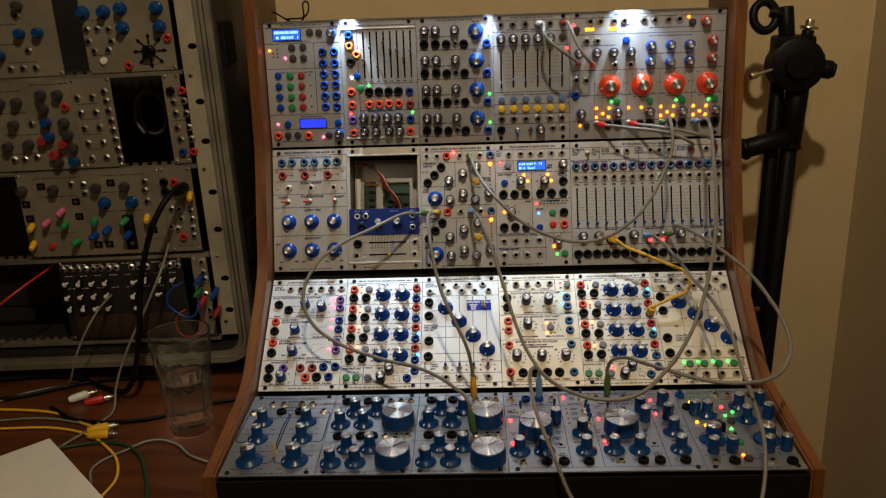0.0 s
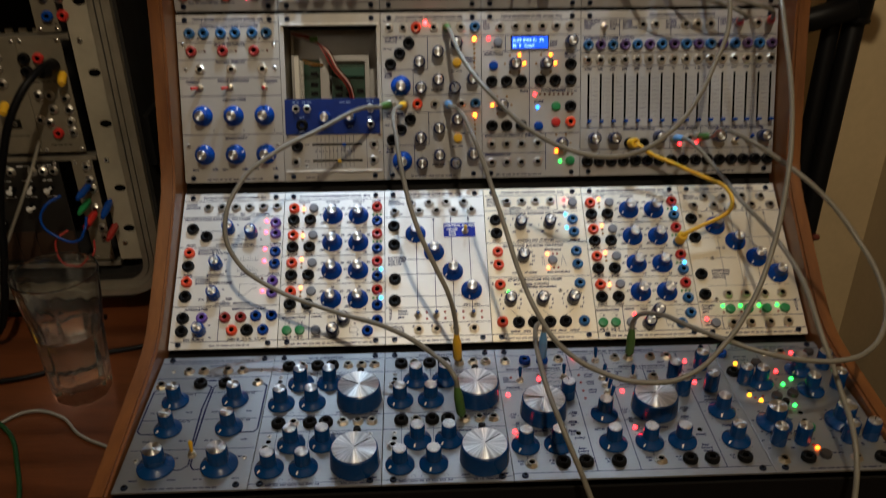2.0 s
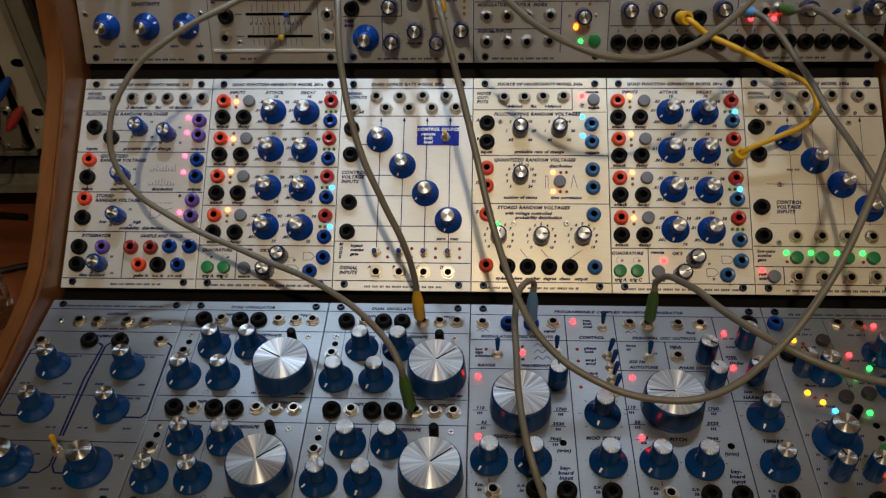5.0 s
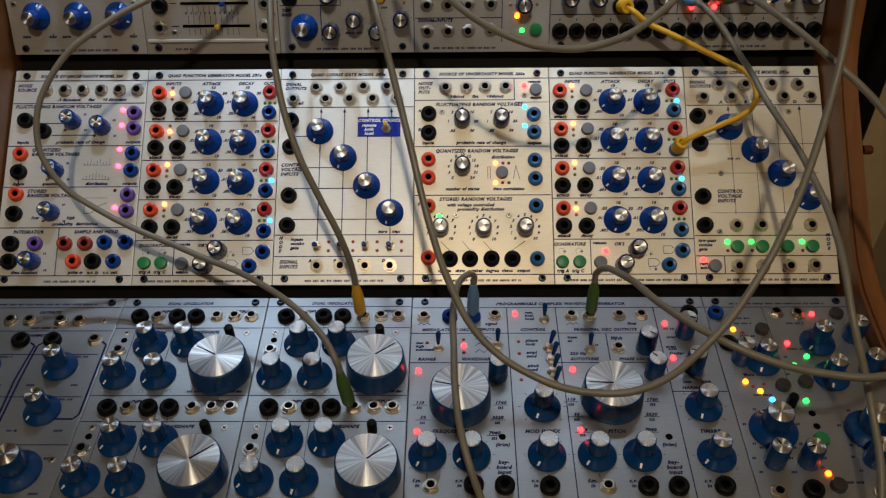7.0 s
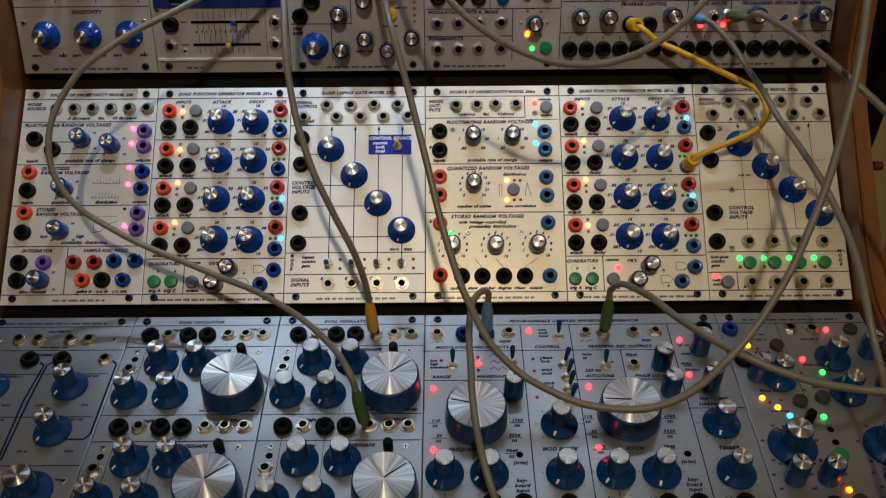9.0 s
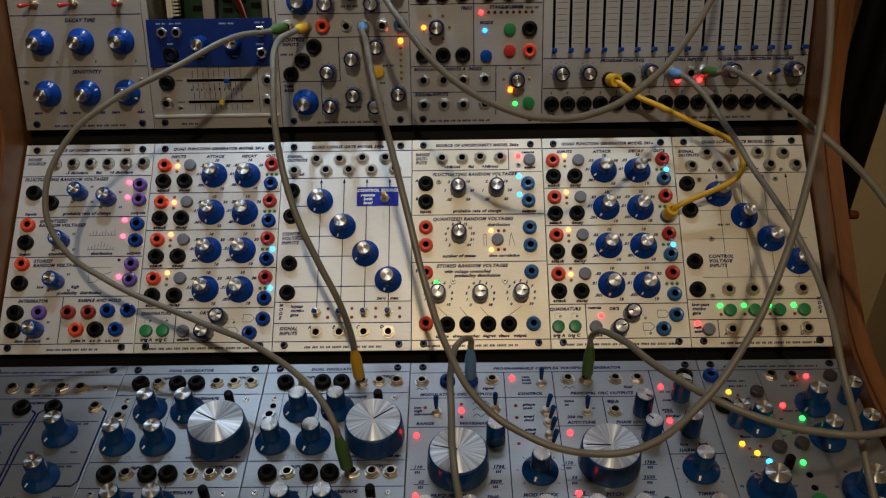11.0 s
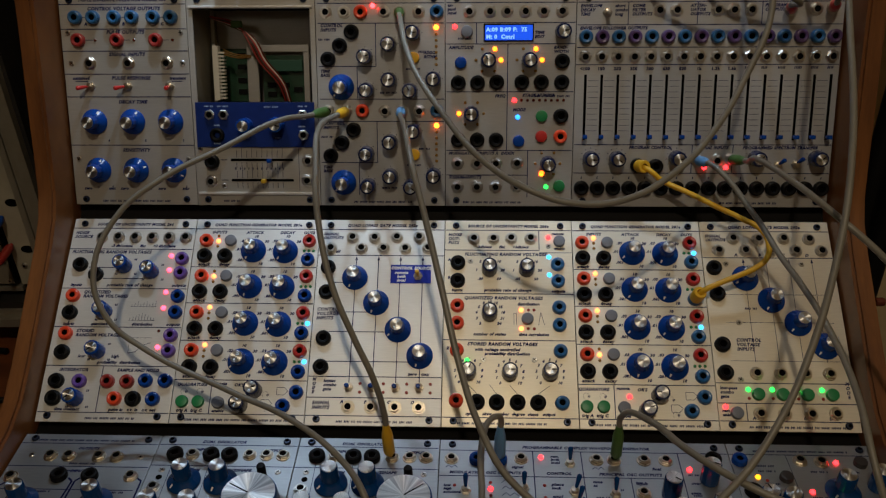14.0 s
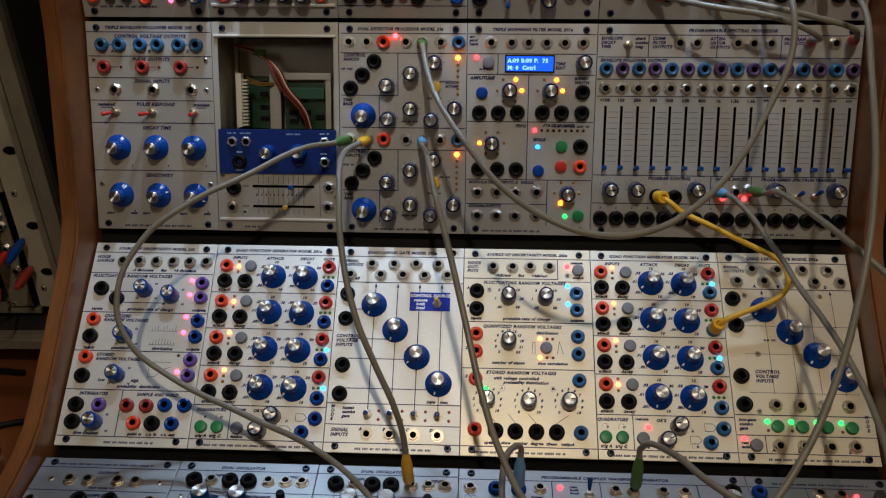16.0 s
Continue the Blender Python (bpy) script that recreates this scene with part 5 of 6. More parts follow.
def red_knob_sequencer():
    m = module(4, 4, 2, "wide grey panel with four large red knobs and amber lights", ALU2, screws=False)
    put(m, "screw", "9.5 5.2, 206.5 5.2, 9.5 172.6, 206.5 172.6")
    put(m, "nut", "28 163.5, 42 163, 61 163, 75 163, 102 163, 117 163, 136 163, 151 163.5, 23 137, 38 137, 63 103.5, 85 103.5, 9 84, 23 83, 11 105, 32 103.5")
    put(m, "led/red", "5 159")
    put(m, "led/amber", "164 166, 15 20")
    put(m, "button/dark", "9 153, 169 159, 24 20")
    put(m, "smallknob/red", "187 160, 197 134, 197 110")
    for x0 in (21, 54):
        bm = bmesh.new()
        for k in range(3):
            box(bm, (x0 + 4.4 * k) * MM, (x0 + 4.4 * k + 3.2) * MM, 151e-3, 155e-3, 0.2e-3, 1.2e-3, 0.2e-3)
        part("number_display", bm, LIGHT["yellow"], m)
    put(m, "button/blue", "78 137")
    put(m, "smallknob/dark", "12 121, 37 121, 60 121, 84 121, 16 37")
    put(m, "smallknob/blue", "112 129, 112 107, 139 129, 139 106, 165.5 129, 165.5 107")
    ink = Ink(m)
    for k in range(4):
        x = 56 + 45.6 * k
        put(m, "redknob/orange", f"{x:.1f} 75.5")
        put(m, "button/green", f"{x + 11:.1f} 53")
        if k != 1:
            put(m, "led/green", f"{x + 3:.1f} 52.5")
        put(m, "led/orange", f"{x - 18:.1f} 43.5, {x:.1f} 43.5")
        if k != 1:
            put(m, "led/orange", f"{x - 18:.1f} 31, {x - 1:.1f} 31, {x - 9:.1f} 36")
        put(m, "smallknob/dark", f"{x + 11:.1f} 37.5")
        put(m, "blackjack", f"{x - 2:.1f} 20.5, {x + 12:.1f} 20.5")
        put(m, "nut", f"{x - 17:.1f} 21")
        ink.line(x - 21, 12, x - 21, 95, 0.4).digits(x, 75.5, 20.5, 7).bars(x - 3, 58, 18)
    put(m, "jack/blue", "8 63")
    for v in (168.5, 146, 97, 62, 26):
        ink.line(1, v, 215, v)
    ink.bars(90, 171, 60).bars(80, 157, 20).bars(140, 152, 60).bars(140, 141, 60).bars(40, 130, 50).bars(140, 117, 60)
    ink.done()


preset_manager()
fader_bay()
quad_mixer()
six_faders()
red_knob_sequencer()

# ---- patch cords ----
def sleeve(bm):
    lathe(bm, [(3.2e-3, 3e-3), (4.3e-3, 5e-3), (4.2e-3, 21e-3), (3.7e-3, 25e-3), (3.0e-3, 28e-3), (2.4e-3, 32e-3)], 14)
    lathe(bm, [(2.0e-3, 0), (2.0e-3, 5e-3)], 10)


def plug(cable, foot, way, tone, length=1.0):
    ob = part("plug", cached("plug/" + tone, sleeve, PLASTIC[tone]), None, cable, tone + " insulated plug")
    ob.matrix_world = Matrix.Translation(foot) @ Vector(way).to_track_quat("Z", "Y").to_matrix().to_4x4() @ Matrix.Diagonal((1, 1, length, 1))


def stack_sleeve(bm):
    lathe(bm, [(4.0e-3, 1e-3), (5.3e-3, 2.5e-3), (5.4e-3, 12.5e-3), (4.9e-3, 13.5e-3), (2.7e-3, 13.5e-3), (2.5e-3, 8e-3), (0.3e-3, 8e-3)], 16)


def cord(label, route, start=None, end=None, radius=2.3e-3, mat=None):
    """start, end: (row, u, v in mm from the row's edge, lean, sleeve colour)."""
    cable = empty("patch_cable", Matrix(), label, "patch cable", "patch cords on the synthesizer")
    pts = [Vector((x, y, z + ZT)) for x, y, z in route]
    for e, first in ((start, True), (end, False)):
        if not e:
            continue
        r, u, v, lean, tone = e
        foot = on_row(r, u * MM, v * MM, 0.002)
        way = row_pose(r).to_3x3() @ Vector(lean).normalized()
        if mat:
            # stacking plug with the cord leaving sideways
            ob = part("plug", cached("stack/" + tone, stack_sleeve, PLASTIC[tone]), None, cable, "yellow stacking plug with an open top")
            ob.matrix_world = Matrix.Translation(foot) @ way.to_track_quat("Z", "Y").to_matrix().to_4x4()
            side = (pts[0 if first else -1] - foot).normalized()
            tail = [foot + way * 0.0092, foot + way * 0.0096 + side * 0.008]
        else:
            short = 0.62 if r > 2 else 1.0
            plug(cable, foot, way, tone, short)
            tail = [foot + way * 0.029 * short, foot + way * 0.04 * short]
        pts = tail + pts if first else pts + tail[::-1]
    tube("cord", pts, radius, mat or CORD, cable)


U = 107.95
cord("grey cord with green plugs looping over the second row", [(-0.130, 0.125, 0.204), (-0.168, 0.095, 0.194), (-0.211, 0.072, 0.179), (-0.242, 0.052, 0.158), (-0.257, 0.025, 0.123), (-0.247, 0.010, 0.095), (-0.222, 0.003, 0.073), (-0.155, -0.022, 0.055), (-0.100, -0.053, 0.054), (-0.062, -0.082, 0.045)],
     (3, 2 * U + 9, 81, (-0.5, -0.1, 0.85), "olive"), (1, 2 * U + 70, 76.5, (-0.15, 0.16, 1), "olive"))
cord("grey cord with yellow plugs hanging between two rows", [(-0.095, 0.109, 0.204), (-0.092, 0.072, 0.194), (-0.087, 0.035, 0.172), (-0.074, -0.001, 0.132), (-0.059, -0.019, 0.102), (-0.045, -0.031, 0.073)],
     (3, 2 * U + 24, 81, (-0.2, -0.1, 1), "yellow"), (1, 2 * U + 71, 158, (-0.05, 0.03, 1), "yellow"))
cord("grey cord slung in an arc to the top row", [(-0.023, 0.123, 0.252), (0.004, 0.071, 0.230), (0.032, 0.033, 0.213), (0.062, 0.011, 0.203), (0.092, 0.004, 0.197), (0.126, 0.007, 0.199), (0.157, 0.019, 0.212), (0.187, 0.046, 0.231), (0.212, 0.076, 0.260), (0.227, 0.095, 0.291), (0.230, 0.120, 0.320)],
     (3, 2 * U + 70, 162, (0.1, -0.2, 1), "olive"), (4, 4 * U + 130, 22, (0, 0.1, 1), "olive"))
cord("long grey cord with light blue plugs sagging over the first row", [(-0.028, 0.104, 0.207), (-0.020, 0.054, 0.203), (-0.009, 0.018, 0.179), (0.004, -0.023, 0.145), (0.016, -0.060, 0.112), (0.030, -0.095, 0.089), (0.047, -0.122, 0.075), (0.076, -0.142, 0.065), (0.111, -0.153, 0.062), (0.144, -0.152, 0.067), (0.175, -0.138, 0.086), (0.205, -0.111, 0.111), (0.225, -0.085, 0.138), (0.246, -0.046, 0.179), (0.262, 0.000, 0.226), (0.276, 0.076, 0.284), (0.284, 0.139, 0.319)],
     (3, 2 * U + 71, 81, (0.05, -0.1, 1), "lightblue"), (4, 4 * U + 177, 22, (0, 0.1, 1), "lightblue"))
cord("yellow cord joining the third and second rows", [(0.180, 0.145, 0.143), (0.201, 0.136, 0.136), (0.223, 0.127, 0.128), (0.244, 0.118, 0.121), (0.257, 0.110, 0.116), (0.262, 0.100, 0.107), (0.260, 0.094, 0.099), (0.251, 0.090, 0.092), (0.237, 0.085, 0.088), (0.221, 0.082, 0.082)],
     (3, 4 * U + 55, 35.5, (0.25, 0.05, 1), "yellow"), (2, 4 * U + 98, 107, (0.1, 0.1, 1), "yellow"), mat=PLASTIC["yellow"])
cord("grey cord with a blue plug falling past the front edge", [(0.228, 0.125, 0.154), (0.240, 0.109, 0.141), (0.250, 0.090, 0.130), (0.256, 0.066, 0.122), (0.262, 0.031, 0.118), (0.266, -0.020, 0.114), (0.268, -0.071, 0.103), (0.268, -0.115, 0.081), (0.276, -0.148, 0.049), (0.272, -0.199, 0.023), (0.258, -0.238, -0.019), (0.240, -0.267, -0.042), (0.200, -0.295, -0.041)],
     (3, 4 * U + 105, 40, (0.15, 0.0, 1), "lightblue"))
cord("grey cord with green plugs looping beside the cabinet", [(0.235, 0.068, 0.195), (0.263, 0.007, 0.188), (0.297, -0.025, 0.163), (0.317, -0.053, 0.137), (0.325, -0.082, 0.118), (0.325, -0.106, 0.100), (0.314, -0.127, 0.089), (0.296, -0.145, 0.084), (0.269, -0.159, 0.084), (0.235, -0.155, 0.082), (0.205, -0.147, 0.085), (0.177, -0.129, 0.087), (0.157, -0.103, 0.083), (0.143, -0.069, 0.073)],
     (3, 4 * U + 132, 41, (0.3, 0.05, 1), "olive"), (1, 3 * U + 131, 159, (0, 0.05, 1), "olive"))
cord("grey cord with a blue plug hanging off the front", [(0.036, -0.046, 0.050), (0.031, -0.071, 0.050), (0.031, -0.106, 0.047), (0.032, -0.143, 0.047), (0.037, -0.177, 0.042), (0.048, -0.201, 0.020), (0.070, -0.228, -0.024), (0.100, -0.255, -0.044), (0.160, -0.285, -0.042)],
     (1, 3 * U + 45, 157, (0, 0.05, 1), "lightblue"))
cord("grey cord with red plugs bridging the top two rows", [(0.180, 0.161, 0.309), (0.240, 0.158, 0.299), (0.272, 0.166, 0.283)],
     (4, 4 * U + 39, 21, (0.5, 0, 0.8), "red"), (3, 4 * U + 173, 162.5, (-0.4, 0.1, 1), "red"))
cord("grey cord with red plugs bridging the top two rows", [(0.222, 0.169, 0.308), (0.270, 0.166, 0.298), (0.300, 0.172, 0.288)],
     (4, 4 * U + 84, 21, (0.5, 0, 0.8), "red"), (3, 4 * U + 206, 164, (-0.3, 0.1, 1), "red"))
cord("short grey cord with a white plug on the top row", [(0.070, 0.165, 0.432), (0.100, 0.163, 0.407)],
     (4, 3 * U + 62, 163, (0.3, 0, 1), "white"), (4, 4 * U + 12, 105, (-0.2, 0.2, 1), "red"))
cord("short dark grey cord on the top row", [(0.115, 0.168, 0.416), (0.125, 0.167, 0.402)],
     (4, 3 * U + 97, 163, (0.2, 0, 1), "darkred"), (4, 4 * U + 32, 103.5, (-0.2, 0.2, 1), "red"))


def loose(name, label, route, radius, mat, category="cable"):
    ob = tube(name, [(x, y, TABLE + z) for x, y, z in route], radius, mat)
    return tagged(ob, label, category)


tube_cord = tube("black_cable", [(-0.35 + 0.04 * k, 0.233, ZT + 0.468 + 0.008 * math.sin(2.2 * k)) for k in range(1, 3)] + [(-0.265, 0.245, ZT + 0.487), (-0.262, 0.233, ZT + 0.469), (-0.29, 0.228, ZT + 0.464)], 1.2e-3, BLACK)
tagged(tube_cord, "thin black looped cord behind the top row", "cable")

# ---- the rack case beside the cabinet ----
CX, CY = -0.8, 0.2
# the case stands a little askew
RACK = Matrix.Translation((-0.4093, 0.002, ZT - 0.016)) @ Matrix.Rotation(radians(-1.15), 4, "Y") @ Matrix.Translation((0.42, 0, 0))


def rounded(x0, x1, z0, z1, r, n=6):
    pts = []
    for cx, cz, a0 in ((x1 - r, z0 + r, -90), (x1 - r, z1 - r, 0), (x0 + r, z1 - r, 90), (x0 + r, z0 + r, 180)):
        for k in range(n + 1):
            a = radians(a0 + 90 * k / n)
            pts.append((cx + r * math.cos(a), cz + r * math.sin(a)))
    return pts


def ring(bm, bounds, r, width, y0, y1):
    x0, x1, z0, z1 = bounds
    a = rounded(x0, x1, z0, z1, r)
    b = rounded(x0 + width, x1 - width, z0 + width, z1 - width, max(r - width, 0.004))
    vs = [[bm.verts.new((x, y, z)) for x, z in pts] for pts, y in ((a, y0), (b, y0), (b, y1), (a, y1))]
    for i in range(4):
        p, q = vs[i], vs[(i + 1) % 4]
        for k in range(len(a)):
            j = (k + 1) % len(a)
            bm.faces.new((p[k], p[j], q[j], q[k]))
    bmesh.ops.recalc_face_normals(bm, faces=bm.faces)


def rack_case():
    root = empty("rack_case", RACK, "black flight case with worn aluminium edges, full of modules", "rack case")
    out = (-1.16, -0.380, -0.03, 0.78)
    bm = bmesh.new()
    ring(bm, out, 0.05, 0.027, CY - 0.012, 0.405)
    smooth(part("shell", bm, CASE, root).data, 40)
    for inset, w, y, r in ((0.004, 0.009, CY - 0.02, 0.046), (0.016, 0.005, CY - 0.015, 0.036), (0.023, 0.006, CY - 0.014, 0.03)):
        bm = bmesh.new()
        ring(bm, (out[0] + inset, out[1] - inset, out[2] + inset * 0.6, out[3] - inset), r, w, y, CY + 0.02)
        smooth(part("edge_trim", bm, CASEALU, root, "worn aluminium edge profile").data, 40)
    bm = bmesh.new()
    box(bm, -1.13, -0.408, 0.395, 0.4, 0, 0.75)
    part("back", bm, CASE, root)
    # side rail with its slots and bolts
    bm = bmesh.new()
    box(bm, -0.4385, -0.409, CY - 0.002, CY + 0.002, 0.012, 0.76, 0.0008)
    rail = part("side_rail", bm, material("dull_rail_aluminium", (0.42, 0.38, 0.29), 0.45, 0.25, grain=0.08, scale=60, stain=0.2), root)
    for z in (0.0535, 0.105, 0.1825, 0.24, 0.3155, 0.3725, 0.4495, 0.52):
        def slot(b):
            lathe(b, [(0.0052, 0), (0.0052, 0.0004), (0.0046, 0.0004)], 14)
        ob = part("slot", cached("rail_slot", slot, BORE), None, rail)
        ob.matrix_local = pose(-0.421, CY - 0.002, z, 90, 0, 0)
        ob.scale = (1.25, 0.8, 1)
    for z in (0.035, 0.14, 0.275, 0.41):
        ob = part("bolt", cached("rail_bolt", b_screw, STEEL, BORE), None, rail)
        ob.matrix_local = pose(-0.429, CY - 0.002, z, 90, 0, 0)
    # horizontal rails
    for z in (0.006, 0.1425, 0.279, 0.4145, 0.549):
        bm = bmesh.new()
        box(bm, -1.1, -0.4405, CY - 0.001, CY + 0.012, z - 0.0028, z + 0.0028, 0.0006)
        part("cross_rail", bm, CASEALU, root)
        bm = bmesh.new()
        for k in range(44):
            box(bm, -1.09 + 0.0145 * k, -1.082 + 0.0145 * k, CY + 0.0115, CY + 0.0145, z + 0.003, z + 0.007)
        part("nut_strip", bm, BRASS, root)
    for x in (-1.0, -0.5):
        bm = bmesh.new()
        box(bm, x - 0.06, x + 0.06, CY + 0.02, 0.38, -0.0565, -0.028, 0.006)
        part("foot", bm, CASE, root)
    # hinge side of the lid
    for z in (0.16, 0.45):
        bm = bmesh.new()
        box(bm, -0.3805, -0.374, CY, CY + 0.05, z - 0.03, z + 0.03, 0.002)
        part("latch", bm, RAIL, root)


rack_case()
AGED = material("aged_panel", (0.24, 0.21, 0.155), 0.45, 0.3, grain=0.06, scale=90, stain=0.2)
DARKPANEL = material("black_panel", (0.012, 0.011, 0.01), 0.45)
BROWNPANEL = material("brown_panel", (0.035, 0.018, 0.01), 0.5)


def rack_module(u0, v0, u1, v1, label, mat=None):
    du, dv = {4: (16.5, 1), 2: (12, 1.5), 1: (3.5, 4), 0: (-2, 3)}[v0 // 100]
    u0, v0, u1, v1 = u0 + du, v0 + dv, min(u1 + du, 354), v1 + dv
    m = empty("rack_module", RACK @ pose(CX + u0 * MM, CY - 0.002, v0 * MM, 90), label, "rack module", "modules in the rack case")
    bm = bmesh.new()
    w, h = (u1 - u0) * MM, (v1 - v0) * MM
    box(bm, 0, w, 0, h, -0.002, 0, 0.0003)
    part("faceplate", bm, mat or AGED, m)
    put(m, "trim", f"4 3.2, {u1 - u0 - 4} 3.2, 4 {v1 - v0 - 3.2}, {u1 - u0 - 4} {v1 - v0 - 3.2}")
    return m


def peg_caps(m, colour, layout):
    def build(bm):
        lathe(bm, [(4.6e-3, 0), (4.9e-3, 3e-3), (4.4e-3, 14e-3), (3e-3, 16.5e-3)], 12)
    for e in layout.split(","):
        x, y = (float(q) * MM for q in e.split())
        ob = part("coloured_cap", cached("peg_cap/" + colour, build, PLASTIC[colour]), None, m)
        ob.location, ob.rotation_euler = (x, y, 0), (dice.uniform(0.1, 0.5), dice.uniform(-0.4, 0.2), 0)


def sockets(m, layout):
    def build(bm):
        box(bm, -6e-3, 6e-3, -5e-3, 5e-3, 0.1e-3, 1.2e-3, 0.3e-3, 0)
        lathe(bm, [(2.6e-3, 1e-3), (2.6e-3, 2.2e-3), (1.4e-3, 2.2e-3), (1.3e-3, 1.3e-3)], 12, [1, 1, 0, 0])
    for e in layout.split(","):
        x, y = (float(q) * MM for q in e.split())
        ob = part("socket", cached("square_socket", build, BLACK, STEEL), None, m)
        ob.location = (x, y, 0)


def small_print(m, rows):
    ink = Ink(m, INKB)
    for x, y, w in rows:
        ink.bars(x, y, w, 1.5)
    ink.done()


# top row
m = rack_module(40, 418, 175, 547, "aged silver module with blue and black knobs")
put(m, "plainknob/darkgrey", "38 58, 52 95, 88 97")
put(m, "plainknob/teal", "50 32, 84 60, 110 60")
put(m, "nut", "60 12, 78 12, 96 12, 90 36, 44 84, 83 84, 20 20, 20 60")
small_print(m, ((60, 45, 40), (60, 72, 40), (60, 120, 50), (78, 20, 40)))
m = rack_module(212, 418, 350, 547, "aged silver module with a star-shaped black dial")
put(m, "plainskirt/teal", "5 83, 34 83, 58 86, 57 60, 108 84, 109 59")
put(m, "nut", "6 60, 21 60, 37 59, 6 44, 38 43, 12 31, 32 31")
put(m, "button/white", "23 17")
put(m, "jack/red", "118 44, 58 9")
small_print(m, ((22, 72, 30), (22, 24, 26), (90, 100, 60), (90, 8, 30), (90, 120, 60)))
bm = bmesh.new()
lathe(bm, [(9e-3, 0), (8.6e-3, 9e-3), (7e-3, 10e-3)], 20)
star = part("dial", bm, BLACK, m, "black knob on a star of arrows")
star.location = (0.09, 0.027, 0.0012)
for k in range(8):
    bm = bmesh.new()
    vs = [bm.verts.new(p) for p in ((-1.2e-3, 10e-3, 0), (1.2e-3, 10e-3, 0), (1.2e-3, 19e-3, 0), (3.2e-3, 19e-3, 0), (0, 25e-3, 0), (-3.2e-3, 19e-3, 0), (-1.2e-3, 19e-3, 0))]
    f = bm.faces.new(vs)
    bmesh.ops.extrude_face_region(bm, geom=[f])
    for v in list(bm.verts)[7:]:
        v.co.z += 0.0004
    ob = part("arrow", bm, BLACK, star)
    ob.rotation_euler = (0, 0, math.pi / 4 * k)
    ob.location = (0, 0, -0.0008)
# second row
m = rack_module(40, 283, 183, 411, "aged silver module crowded with dark knobs")
put(m, "plainknob/darkgrey", "64 100, 39 100, 53 68, 69 39, 38 37, 101 109, 125 108, 101 89, 127 68, 129 50, 133 31, 108 11")
put(m, "plainknob/teal", "101 69, 102 49, 132 11")
put(m, "jack/red", "132 90")
put(m, "plainknob/darkred", "105 22, 92 44, 121 37")
put(m, "nut", "42 17, 58 17, 76 19, 78 68")
small_print(m, ((50, 84, 50), (60, 52, 50), (110, 122, 50), (58, 24, 44), (50, 115, 40)))
m = rack_module(183.5, 283, 242, 411, "narrow silver module with rows of sockets")
for k in range(5):
    put(m, "nut", f"{8 + 1.4 * k:.1f} {102 - 22 * k}, {30 + 1.3 * k:.1f} {102 - 22 * k}")
for k in range(8):
    put(m, "nut", f"{48 + k:.0f} {109 - 13.9 * k:.1f}")
small_print(m, tuple((20, 92 - 22 * k, 28) for k in range(4)))
m = rack_module(317, 283, 357, 411, "narrow silver module with red and blue jacks")
put(m, "blackjack", "10 105")
put(m, "jack/red", "27 105, 31 17")
put(m, "jack/blue", "15 17")
put(m, "nut", "12 89, 27 90, 28 72, 13 73, 12 52, 29 52, 14 35, 30 35")
put(m, "dot/yellow", "3 73, 3 49")
small_print(m, ((20, 8, 16), (20, 97, 20), (20, 62, 22)))
# third row
m = rack_module(85, 147, 300, 275, "aged silver module with coloured plastic caps")
put(m, "plainknob/darkgrey", "8 104, 55 104, 119 104, 162 104")
put(m, "plainskirt/teal", "127 80, 168 79")
sockets(m, "36 109, 141 110, 8 83, 84 84, 10 61, 85 61, 106 16, 123 16, 158 16, 193 35")
peg_caps(m, "yellow", "11 50, 8 23, 187 57")
peg_caps(m, "pink", "37 56, 62 72")
peg_caps(m, "green", "63 51, 108 56, 156 54, 78 24")
peg_caps(m, "blue", "106 33, 127 42, 156 32")
put(m, "button/red", "36 17")
put(m, "nut", "82 110, 100 109, 100 96, 192 109, 190 96, 191 80")
small_print(m, ((60, 92, 60), (150, 66, 60), (140, 95, 30), (50, 36, 50), (190, 20, 30), (60, 120, 70), (160, 120, 70)))
bm = bmesh.new()
box(bm, 0.149, 0.166, 0.006, 0.06, 0.0002, 0.0008)
part("black_strip", bm, BLACK, m)
m = rack_module(300.5, 147, 347, 275, "narrow silver module with a thick black plug in it")
put(m, "blackjack", "5 107, 5 93, 21 92")
put(m, "jack/red", "20 107")
peg_caps(m, "yellow", "41 88")
put(m, "nut", "39 49, 38 35, 38 23, 38 62, 6 39, 15 35, 22 66, 10 66, 22 50")
put(m, "jack/red", "22 23")
small_print(m, ((22, 80, 30), (22, 8, 24)))
# bottom row
m = rack_module(127, 10, 318, 138, "black mixer module with white-tipped knobs", DARKPANEL)


def bar_knob(bm):
    lathe(bm, [(4.6e-3, 0), (4.4e-3, 9e-3), (3.6e-3, 10e-3)], 14, [1, 1, 0])
    box(bm, -1.3e-3, 1.3e-3, -2e-3, 8e-3, 9.5e-3, 11.5e-3, 0.4e-3, 0)


